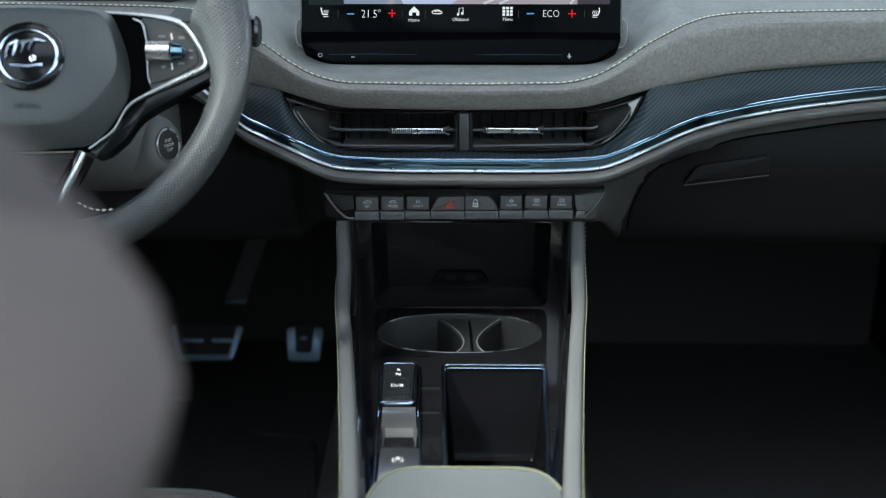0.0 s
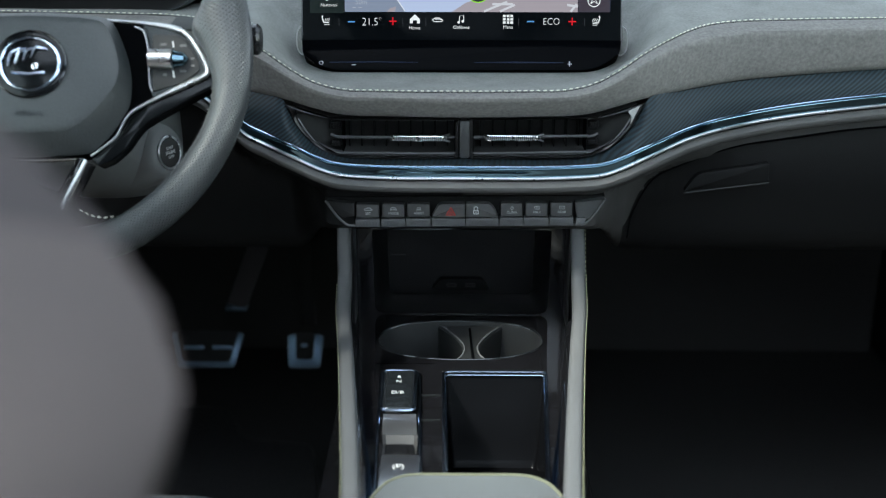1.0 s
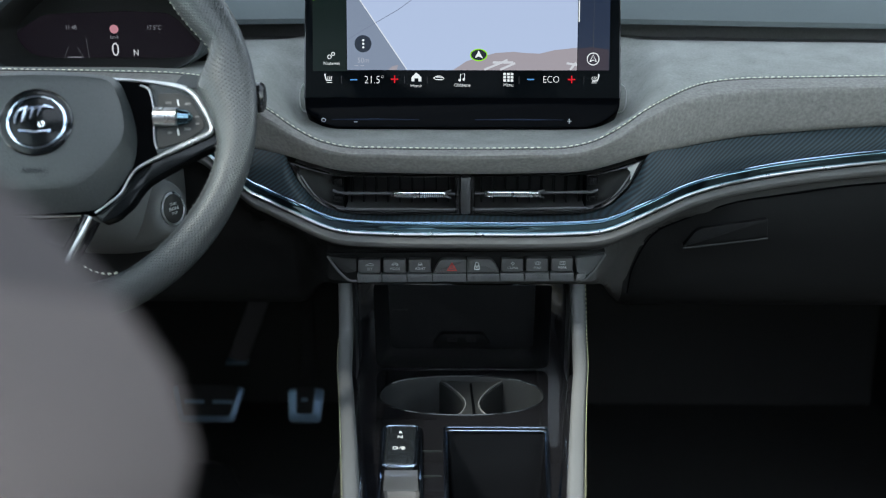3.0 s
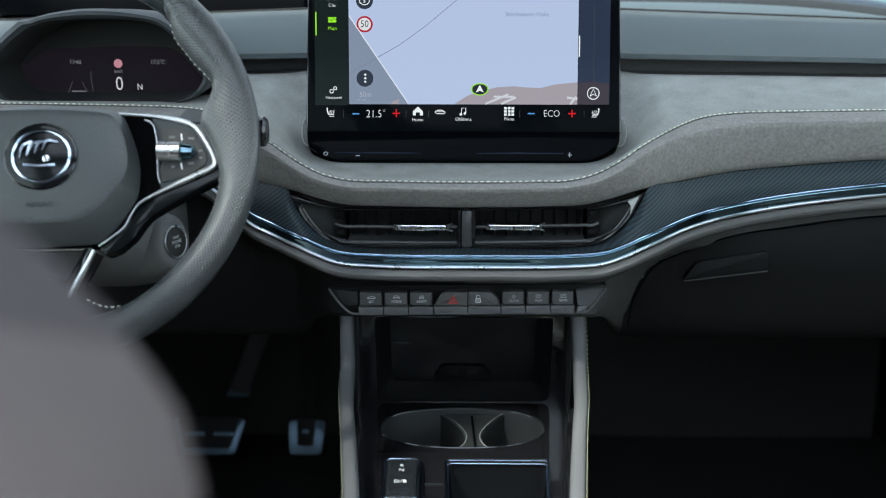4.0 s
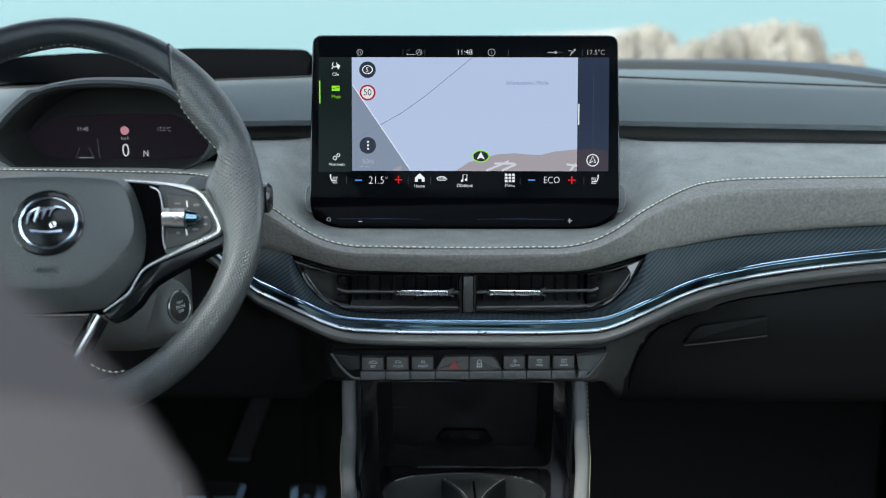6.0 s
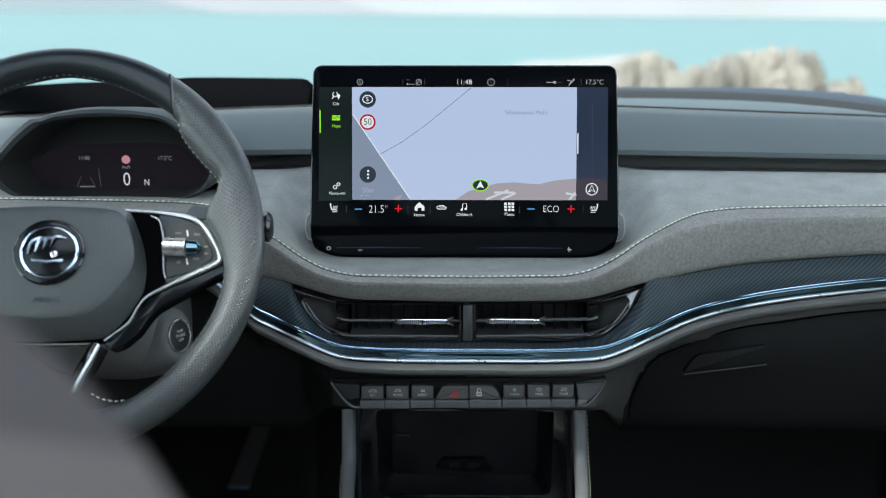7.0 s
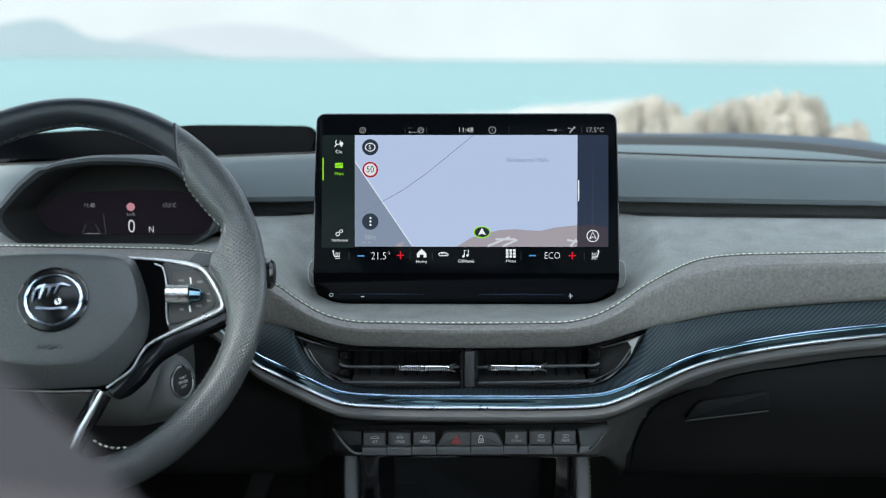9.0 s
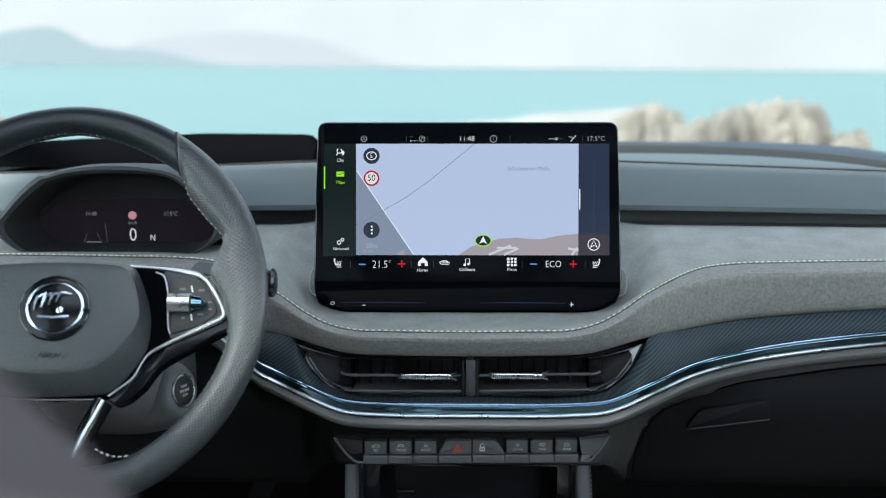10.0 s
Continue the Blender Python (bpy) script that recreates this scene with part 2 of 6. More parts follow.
ROCK = material("pale_limestone", (0.148, 0.130, 0.106), 0.95, grain=0.25, grain_size=9, bump=0.6, blotch=0.75, blotch_size=1.7)
SHORE = material("pale_gravel", (0.180, 0.173, 0.160), 1.0, grain=0.35, grain_size=25, bump=0.6, blotch=0.2, blotch_size=0.6)
BROWN_ROCK = material("brown_rock", (0.30, 0.20, 0.13), 0.95, grain=0.25, grain_size=9, bump=0.6, blotch=0.3, blotch_size=1.5)


# ---- building helpers ----
PLACE = {}


def thing(name, at, label, category, group=""):
    ob = new(name)
    ob.location, ob.empty_display_size = at, 0.05
    PLACE[ob.name] = Vector(at)
    return tagged(ob, label, category, group)


def mesh_of(name, bm, mat, smooth=True):
    me = bpy.data.meshes.new(name)
    if isinstance(bm, tuple):
        me.from_pydata(*bm)
    else:
        bm.to_mesh(me)
        bm.free()
    me.materials.append(mat)
    if smooth:
        me.shade_smooth()
    return me


def part(name, bm, mat, parent, label="", kind="", smooth=True, sharp=35):
    """One mesh, given in world metres, under a thing or a part."""
    me = mesh_of(name, bm, mat, smooth)
    if smooth and sharp:
        me.set_sharp_from_angle(angle=radians(sharp))
    ob = new(name, me)
    ob.parent = parent
    if parent.name in PLACE:
        ob.matrix_parent_inverse = Matrix.Translation(-PLACE[parent.name])
    return tagged(ob, label, kind=kind)


def structure(name, bm, mat, label, category, smooth=True):
    me = mesh_of(name, bm, mat, smooth)
    if smooth:
        me.set_sharp_from_angle(angle=radians(35))
    return tagged(new(name, me), label, category, kind="structure")


def hermite(points):
    """A smooth function of the first coordinate through the points."""
    a = np.array(points, float)
    xs, vs = a[:, 0], a[:, 1:]
    d = (vs[1:] - vs[:-1]) / (xs[1:] - xs[:-1])[:, None]
    m = np.vstack([d[:1] * 0, (d[1:] + d[:-1]) / 2, d[-1:]])

    def f(x):
        x = np.clip(x, xs[0], xs[-1])
        k = np.clip(np.searchsorted(xs, x) - 1, 0, len(xs) - 2)
        h = (xs[k + 1] - xs[k])
        s = ((x - xs[k]) / h)[:, None]
        h = h[:, None]
        return ((2 * s**3 - 3 * s**2 + 1) * vs[k] + (s**3 - 2 * s**2 + s) * h * m[k]
                + (-2 * s**3 + 3 * s**2) * vs[k + 1] + (s**3 - s**2) * h * m[k + 1])
    return f


def spline(points, n, closed=False):
    """Points evenly along a smooth curve through the given ones."""
    p = np.array(points, float)
    p = np.vstack([p[-1:], p, p[:2]]) if closed else np.vstack([2 * p[:1] - p[1:2], p, 2 * p[-1:] - p[-2:-1]])
    out = []
    for k in range(len(p) - 3):
        s = np.linspace(0, 1, 14, endpoint=False)[:, None]
        a, b, c, d = p[k:k + 4]
        out.append(0.5 * (2 * b + (c - a) * s + (2 * a - 5 * b + 4 * c - d) * s**2 + (3 * b - a - 3 * c + d) * s**3))
    out = np.vstack(out + [p[-2:-1]])
    length = np.concatenate([[0], np.cumsum(np.linalg.norm(out[1:] - out[:-1], axis=1))])
    at = np.linspace(0, length[-1], n + 1 if closed else n)
    res = np.stack([np.interp(at, length, out[:, k]) for k in range(out.shape[1])], 1)
    return res[:-1] if closed else res


def sheet(rows, closed_u=False, closed_v=False):
    """A mesh through a grid of points."""
    g = np.array(rows, float)
    n, m = g.shape[:2]
    faces = []
    for i in range(n if closed_u else n - 1):
        for j in range(m if closed_v else m - 1):
            a, b = i * m + j, i * m + (j + 1) % m
            c, d = ((i + 1) % n) * m + (j + 1) % m, ((i + 1) % n) * m + j
            faces.append((a, b, c, d))
    return ([tuple(v) for v in g.reshape(-1, 3)], [], faces)


def merged(*pieces):
    vs, fs = [], []
    for v, _, f in pieces:
        fs += [tuple(i + len(vs) for i in q) for q in f]
        vs += list(v)
    return (vs, [], fs)


def tube(path, radius, sides=10, closed=False, flat=1.0, caps=True, square=2.0):
    """A round or flattened bar along a path; radius may vary along it."""
    p = np.array(path, float)
    n = len(p)
    r = np.broadcast_to(np.array(radius, float), (n,))
    tangent = np.roll(p, -1, 0) - np.roll(p, 1, 0)
    if not closed:
        tangent[0], tangent[-1] = p[1] - p[0], p[-1] - p[-2]
    tangent /= np.linalg.norm(tangent, axis=1)[:, None] + 1e-12
    side = np.cross(tangent[0], (0, 0, 1) if abs(tangent[0][2]) < 0.9 else (0, 1, 0))
    rows = []
    for k in range(n):
        side = side - tangent[k] * (side @ tangent[k])
        side = side / (np.linalg.norm(side) + 1e-12)
        up = np.cross(side, tangent[k])
        a = np.linspace(0, 2 * math.pi, sides, endpoint=False)
        c, q = (np.sign(f(a)) * np.abs(f(a))**(2 / square) for f in (np.cos, np.sin))
        rows.append(p[k] + r[k] * (np.outer(c, side) * flat + np.outer(q, up)))
    v, e, f = sheet(rows, closed, True)
    if caps and not closed:
        f += [tuple(range(sides)), tuple((n - 1) * sides + k for k in reversed(range(sides)))]
    return (v, e, f)


def block(size, at=(0, 0, 0), bevel=0.003, segments=2, m=None):
    bm = bmesh.new()
    bmesh.ops.create_cube(bm, size=1)
    bmesh.ops.scale(bm, vec=size, verts=bm.verts)
    if bevel:
        bmesh.ops.bevel(bm, geom=bm.edges[:], offset=bevel, segments=segments, affect='EDGES', profile=0.5)
    bmesh.ops.translate(bm, vec=at, verts=bm.verts)
    if m is not None:
        bm.transform(m)
    return bm


def rounded(outline, radius, steps=5):
    """The outline with its corners rounded; radius may be a list."""
    pts = [Vector(p) for p in outline]
    out = []
    for k, p in enumerate(pts):
        a, b = pts[k - 1] - p, pts[(k + 1) % len(pts)] - p
        r = radius[k] if isinstance(radius, (list, tuple)) else radius
        r = min(r, a.length * 0.49, b.length * 0.49)
        s, e = p + a.normalized() * r, p + b.normalized() * r
        for i in range(steps + 1):
            t = i / steps
            out.append(tuple((1 - t)**2 * s + 2 * t * (1 - t) * p + t**2 * e))
    return out


def plate(outline, depth, m=None, bevel=0.0, segments=2):
    """A flat piece with the given outline in x and y, its front at z = 0 and its back at -depth, edges eased."""
    bm = bmesh.new()
    front = [bm.verts.new((x, y, 0)) for x, y in outline]
    back = [bm.verts.new((x, y, -depth)) for x, y in outline]
    f = bm.faces.new(front)
    bm.faces.new(list(reversed(back)))
    n = len(front)
    for k in range(n):
        bm.faces.new((front[k], back[k], back[(k + 1) % n], front[(k + 1) % n]))
    bmesh.ops.recalc_face_normals(bm, faces=bm.faces)
    if bevel:
        edges = [e for e in f.edges]
        bmesh.ops.bevel(bm, geom=edges, offset=bevel, segments=segments, affect='EDGES', profile=0.5)
    if m is not None:
        bm.transform(m)
    return bm


def ring_plate(outer, inner, depth, m=None):
    """A flat frame between two outlines of equal count, with thickness."""
    n = len(outer)
    rows = [[(*p, 0) for p in outer], [(*p, 0) for p in inner], [(*p, -depth) for p in inner], [(*p, -depth) for p in outer]]
    v, e, f = sheet(rows, True, True)
    bm = bmesh.new()
    vs = [bm.verts.new(c) for c in v]
    for q in f:
        bm.faces.new([vs[i] for i in q])
    bmesh.ops.recalc_face_normals(bm, faces=bm.faces)
    if m is not None:
        bm.transform(m)
    return bm


def oval(rx, ry, n=40, cx=0.0, cy=0.0, power=2.0):
    out = []
    for k in range(n):
        a = 2 * math.pi * k / n
        c, s = math.cos(a), math.sin(a)
        out.append((cx + rx * math.copysign(abs(c)**(2 / power), c), cy + ry * math.copysign(abs(s)**(2 / power), s)))
    return out


def words(text, size, m, align='CENTER', depth=0.00015, squeeze=1.0, thin=0.006):
    """Raised lettering as a mesh, its baseline middle at the pose m."""
    data = bpy.data.curves.new("lettering", 'FONT')
    data.body, data.size, data.align_x, data.align_y, data.extrude = text, size, align, 'CENTER', depth
    data.resolution_u, data.offset = 3, -thin * size
    ob = bpy.data.objects.new("lettering", data)
    scene.collection.objects.link(ob)
    me = bpy.data.meshes.new_from_object(ob.evaluated_get(bpy.context.evaluated_depsgraph_get()))
    bm = bmesh.new()
    bm.from_mesh(me)
    bmesh.ops.scale(bm, vec=(squeeze, 1, 1), verts=bm.verts)
    bm.transform(m)
    bpy.data.objects.remove(ob)
    bpy.data.curves.remove(data)
    bpy.data.meshes.remove(me)
    return bm


def stitches(path, length, gap, radius, lift=(0, 0, 0)):
    """Short rounded threads laid end to end along a path."""
    p = np.array(path, float) + np.array(lift)
    run = np.concatenate([[0], np.cumsum(np.linalg.norm(p[1:] - p[:-1], axis=1))])
    at = lambda s: np.stack([np.interp(s, run, p[:, k]) for k in range(3)], 1)
    vs, fs = [], []
    s = 0.0
    while s + length < run[-1]:
        q = at(np.array([s, s + length * 0.5, s + length]))
        v, _, f = tube(q, [radius * 0.6, radius, radius * 0.6], 6)
        fs += [tuple(i + len(vs) for i in face) for face in f]
        vs += v
        s += length + gap
    return (vs, [], fs)


def facing(x, y, z, recline=0.0):
    """The pose of an upright face towards the rear of the car: local x to the right, local y up, local z out of it; recline in degrees."""
    return pose(x, y, z, 90 - recline)


# ================= outside =================
def sloped(x, y, z):
    """Leans the land and sea against the car, by amounts that fit the horizon to the camera's view."""
    return (x, y, z - 0.0096 * x + 0.0017 * y)


def ground_sheet():
    ys = [-900, -60, 6, 10, 14, 30, 60, 4800]
    zs = [0, 0, 0, -0.4, -2.6, -4.5, -6, -6]
    xs = [-4500, -60, -12, 0, 12, 60, 4500]
    return sheet([[sloped(x, y, z) for x in xs] for y, z in zip(ys, zs)])


structure("ground", ground_sheet(), SHORE, "pale gravel ground falling away to the shore", "ground")
structure("water", sheet([[sloped(x, y, -3.0) for x in np.linspace(-4800, 4800, 9)] for y in (12, 40, 120, 600, 2000, 4900)]), SEA,
          "calm turquoise sea reaching the horizon", "sea")


def ridge(heights, y, depth):
    top = spline([(x, 0, z) for x, z in heights], 60)
    rows = [[(p[0], y - depth, -5) for p in top], [(p[0], y - depth * 0.4, p[2] * 0.55) for p in top],
            [(p[0], y, p[2] + 2.5 * noise.noise((p[0] * 0.03, 0, 1))) for p in top], [(p[0], y + depth, -5) for p in top]]
    return sheet([[sloped(*p) for p in row] for row in rows])


# distance haze is put into a glowing colour that takes no light
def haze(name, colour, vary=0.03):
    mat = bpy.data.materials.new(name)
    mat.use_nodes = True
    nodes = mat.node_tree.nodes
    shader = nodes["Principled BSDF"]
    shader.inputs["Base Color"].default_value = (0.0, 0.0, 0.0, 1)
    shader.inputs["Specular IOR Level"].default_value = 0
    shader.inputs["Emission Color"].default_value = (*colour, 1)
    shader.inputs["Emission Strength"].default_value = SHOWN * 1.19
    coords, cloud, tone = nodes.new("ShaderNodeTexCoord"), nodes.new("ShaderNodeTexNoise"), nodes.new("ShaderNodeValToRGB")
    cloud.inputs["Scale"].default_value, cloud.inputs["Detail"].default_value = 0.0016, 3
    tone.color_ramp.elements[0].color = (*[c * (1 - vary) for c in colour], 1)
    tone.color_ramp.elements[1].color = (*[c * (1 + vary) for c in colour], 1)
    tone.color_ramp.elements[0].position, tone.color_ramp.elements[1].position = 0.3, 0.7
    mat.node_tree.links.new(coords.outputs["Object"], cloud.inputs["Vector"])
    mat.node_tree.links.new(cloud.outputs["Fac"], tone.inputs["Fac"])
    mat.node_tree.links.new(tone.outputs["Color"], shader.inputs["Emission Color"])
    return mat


# glowing sheet added in front of the much brighter world sky
structure("backdrop_sky", sheet([[(4720 * math.sin(a), 4720 * math.cos(a), z) for a in np.linspace(-1.1, 1.1, 25)] for z in (-60, 400, 900, 1900)]),
          haze("sky_haze_glow", (1.15, 1.165, 1.185), 0.05), "glowing white sheet standing in for the hazy sky above the sea", "sky")
# hills paled by the glow colour alone
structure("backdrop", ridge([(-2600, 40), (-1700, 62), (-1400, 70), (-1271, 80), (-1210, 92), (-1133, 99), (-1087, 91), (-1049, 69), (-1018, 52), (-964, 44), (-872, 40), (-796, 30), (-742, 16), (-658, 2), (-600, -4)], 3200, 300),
          haze("near_haze_glow", (0.74, 0.88, 0.94)), "hazy blue coastal hills on the horizon", "hills")
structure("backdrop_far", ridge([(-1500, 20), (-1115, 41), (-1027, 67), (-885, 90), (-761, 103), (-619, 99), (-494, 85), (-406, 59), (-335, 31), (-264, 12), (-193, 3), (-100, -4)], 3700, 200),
          haze("far_haze_glow", (1.00, 1.01, 1.075)), "pale distant hills fading into haze", "hills")


def boulder(at, size, seed, rough=0.11):
    """A weathered rock: a squarish lump with ledges and upright cracks."""
    bm = bmesh.new()
    bmesh.ops.create_icosphere(bm, subdivisions=5, radius=1)
    for v in bm.verts:
        p = v.co.copy()
        p = Vector([math.copysign(abs(c)**0.75, c) for c in p])
        n = noise.fractal(p * 1.3 + Vector((seed * 7.1, 3, 0)), 0.9, 2.1, 5)
        cracks = abs(noise.noise(Vector((p.x * 2.0 + seed * 3.7, p.y * 2.0, p.z * 0.6))))
        ledge = 0.06 * round((p.z + 0.3 * n) * 5) / 5
        k = 1 + rough * n - 0.16 * max(0.0, 0.14 - cracks) / 0.14
        v.co = Vector((p.x * k * size[0], p.y * k * size[1], (p.z * (1 + 0.6 * rough * n) + ledge) * size[2])) + Vector(at)
    return bm


def boulders():
    """Each row: middle x, top, half width, distance."""
    rows = ((2.82, 0.38, 0.26, 21.2), (3.02, 0.52, 0.26, 21.0), (3.34, 0.60, 0.25, 21.0), (3.58, 0.50, 0.13, 20.6), (3.14, 0.27, 0.24, 19.6), (3.50, 0.31, 0.30, 19.4),
            (3.94, 0.42, 0.22, 20.0), (4.14, 0.53, 0.17, 19.6), (4.47, 0.56, 0.28, 20.0), (4.78, 0.61, 0.24, 20.2), (4.98, 0.64, 0.20, 19.8), (5.22, 0.71, 0.20, 19.9),
            (5.40, 0.67, 0.16, 19.6), (5.62, 0.67, 0.21, 20.1), (5.82, 0.60, 0.17, 20.0), (5.94, 0.45, 0.10, 20.0), (5.04, 0.36, 0.22, 19.2), (5.44, 0.38, 0.18, 19.2),
            (5.96, 0.10, 0.26, 19.0), (6.50, 0.13, 0.17, 20.5), (6.73, 0.17, 0.13, 20.5))
    for k, (x, z, half, y) in enumerate(rows):
        me = mesh_of("boulder", boulder((x, y, z - 0.95), (half * 1.25, 0.5, 0.92), k + 1), ROCK, False)
        tagged(new("boulder", me), "pale weathered limestone boulder on the shore", "rock", "shore boulders")
    top = spline([(-1.6, 0.12), (-0.6, 0.21), (0.23, 0.29), (1.28, 0.40), (2.4, 0.50), (2.95, 0.53), (3.4, 0.42), (3.9, 0.20)], 50)
    rough = lambda x, k: 0.05 * noise.fractal(Vector((x * 1.7, k * 3.1, 0.4)), 0.9, 2.1, 4)
    spit = sheet([[(x, 22.0 + dy, z * f - drop + rough(x, dy)) for x, z in top] for dy, f, drop in ((-1.6, 0.0, 1.6), (-0.8, 0.6, 0.3), (-0.3, 0.95, 0.03), (0, 1.0, 0.0), (0.4, 0.9, 0.05), (1.2, 0.0, 1.6))])
    me = mesh_of("rock_spit", spit, SHORE)
    tagged(new("rock_spit", me), "long low pale stone spit reaching into the sea", "rock")
    me = mesh_of("boulder", boulder((-8.6, 20.0, -0.6), (0.9, 0.8, 1.15), 33), BROWN_ROCK)
    tagged(new("boulder", me), "brown rock at the edge of the sea", "rock", "shore boulders")


boulders()

# ================= the car's shell =================
car = thing("car_body", (0, 0.9, 0.3), "dark blue car body around the cabin", "car")


def slab(name, size, at, mat, label="", bevel=0.01):
    return part(name, block(size, at, bevel), mat, car, label)


slab("cabin_floor", (1.56, 3.26, 0.06), (0, 0.47, 0.30), FLOOR_CARPET, "black carpeted cabin floor", 0.005)
slab("firewall", (1.50, 0.06, 0.78), (0, 2.06, 0.70), FOOTWALL)
# unseen roof pieces, sized and toned to steer the light inside
slab("roof_front", (1.50, 0.49, 0.05), (0, 1.025, 1.60), BLACK_LINER, "unseen black roof front, sized to keep sun and reflections off the dashboard")
slab("roof_rear", (1.50, 0.35, 0.05), (0, -1.00, 1.60), HEADLINER, "unseen roof lining, pale to bounce daylight inside")
slab("roof_side", (0.20, 1.61, 0.05), (-0.65, -0.025, 1.60), HEADLINER)
slab("roof_side", (0.20, 1.61, 0.05), (0.65, -0.025, 1.60), HEADLINER)
slab("roof_glass", (1.12, 1.70, 0.006), (0, -0.01, 1.612), TINTED, "tinted panoramic roof glass", 0.001)
# added unseen bar; it keeps direct sun off the seat's back
slab("roof_sun_block", (1.12, 0.26, 0.04), (0, 0.18, 1.585), BLACK_LINER, "unseen bar added to keep the sun off the seat")
# unseen pane and raised tailgate that cut the light from behind
slab("rear_window", (1.50, 0.006, 0.36), (0, -1.13, 1.39), DIMMED_GLASS, "unseen rear window, tinted to dim light from behind", 0.001)
slab("tailgate", (1.50, 0.06, 0.88), (0, -1.13, 0.77), DARK)
for side in (-1, 1):
    slab("door", (0.06, 3.26, 0.675), (side * 0.78, 0.47, 0.6675), BLACK_SOFT, "black door panel below the window line")
    # added unseen panel against sun leaking past the dashboard's end
    slab("quarter_sun_block", (0.05, 0.94, 0.15), (side * 0.765, 1.58, 1.035), BLACK_SOFT, "unseen panel beside the dashboard, added to keep sun out of the footwell")
    # unseen panes added to cut the light from the sides
    slab("rear_side_window", (0.006, 1.02, 0.46), (side * 0.765, -0.62, 1.27), DIMMED_GLASS, "unseen rear side window, tinted to dim light from behind", 0.001)
    slab("front_side_window", (0.006, 1.06, 0.46), (side * 0.765, 0.54, 1.27), SIDE_GLASS, "unseen side window, tinted to dim light from the side", 0.001)
    slab("roof_rail", (0.06, 2.45, 0.10), (side * 0.75, 0.04, 1.55), HEADLINER)
    slab("centre_pillar", (0.05, 0.10, 0.58), (side * 0.765, -0.05, 1.25), HEADLINER)
    post = tube([(side * 0.76, 1.78, 1.05), (side * 0.74, 1.50, 1.34), (side * 0.71, 1.24, 1.57)], 0.035, 10)
    part("windscreen_pillar", post, HEADLINER, car)


def bonnet():
    rows = []
    for y, z, w in ((1.86, 1.085, 0.80), (1.95, 1.108, 0.80), (2.15, 1.112, 0.80), (2.5, 1.085, 0.79), (2.8, 1.03, 0.76), (2.95, 0.93, 0.72), (3.0, 0.6, 0.70)):
        xs = np.linspace(-1, 1, 25)
        rows.append([(x * w, y, z + 0.003 - 0.012 * abs(x)**3 - 0.03 * abs(x)**14 + 0.003 * math.exp(-((abs(x) - 0.62) / 0.06)**2)) for x in xs])
    return sheet(rows)


part("bonnet", bonnet(), PAINT, car, "dark blue bonnet reflecting the sky")
screen_low = [(x, 1.80 - 0.42 * abs(x / 0.74)**3.2, 1.128 - 0.03 * abs(x / 0.74)**3) for x in np.linspace(-0.74, 0.74, 25)]
screen_high = [(x * 0.95, 1.26, 1.575) for x in np.linspace(-0.74, 0.74, 25)]
pane = part("windscreen", sheet([screen_low, [tuple((np.array(a) + np.array(b)) / 2 + np.array((0, 0.04, 0.04))) for a, b in zip(screen_low, screen_high)], screen_high]),
            GLASS, car, "curved windscreen, tinted to dim the view outside")
pane.visible_shadow = False


# ================= dashboard =================
XS = np.unique(np.concatenate([np.linspace(-0.74, 0.74, 120), np.linspace(-0.28, 0.28, 180)]))
STITCH = hermite([(0, 1.120, 0.9972), (0.071, 1.120, 0.9980), (0.103, 1.120, 0.9992), (0.129, 1.120, 1.0060), (0.150, 1.121, 1.0173), (0.172, 1.128, 1.0310),
                  (0.196, 1.146, 1.0402), (0.216, 1.164, 1.0455), (0.236, 1.182, 1.0484), (0.267, 1.197, 1.0500), (0.323, 1.200, 1.0515), (0.76, 1.205, 1.0545)])
EDGE = hermite([(0, 1.125, 0.9695), (0.071, 1.125, 0.9705), (0.114, 1.125, 0.9725), (0.141, 1.125, 0.979), (0.162, 1.127, 0.9850), (0.204, 1.153, 0.9878),
                (0.267, 1.185, 0.9918), (0.323, 1.190, 0.9965), (0.416, 1.190, 1.003), (0.76, 1.195, 1.009)])
VENT_EDGE = hermite([(0, 1.136, 0.931), (0.112, 1.136, 0.932), (0.129, 1.135, 0.937), (0.1435, 1.134, 0.946), (0.1540, 1.133, 0.959), (0.1625, 1.133, 0.973),
                     (0.1695, 1.134, 0.988), (0.204, 1.160, 0.9898), (0.267, 1.191, 0.9938), (0.323, 1.196, 0.9985), (0.416, 1.196, 1.005), (0.76, 1.201, 1.011)])
STRIP = hermite([(0, 1.115, 0.928), (0.093, 1.115, 0.929), (0.125, 1.115, 0.932), (0.142, 1.115, 0.938), (0.158, 1.117, 0.945), (0.173, 1.123, 0.950),
                 (0.204, 1.146, 0.957), (0.236, 1.171, 0.960), (0.267, 1.183, 0.964), (0.295, 1.185, 0.969), (0.35, 1.185, 0.977), (0.416, 1.185, 0.984), (0.76, 1.19, 1.0)])


def on(line, shift=0.0):
    """The line's points for all x of the dashboard, mirrored about a middle at shift."""
    return np.column_stack([XS, line(np.abs(XS - shift))])


def blend(a, b):
    """From a in the middle of the car to b towards its sides."""
    s = np.clip((np.abs(XS) - 0.125) / 0.05, 0, 1)
    return a + (b - a) * s * s * (3 - 2 * s)


def loft(lines, n):
    """A skin across lines that all run along the dashboard, curved between them."""
    lines = [np.array(l) for l in lines]
    return sheet(np.stack([spline([l[k] for l in lines], n) for k in range(len(XS))], 1))


def moved(line, dy, dz):
    return line + np.stack([np.zeros(len(XS)), np.broadcast_to(dy, len(XS)), np.broadcast_to(dz, len(XS))], 1)


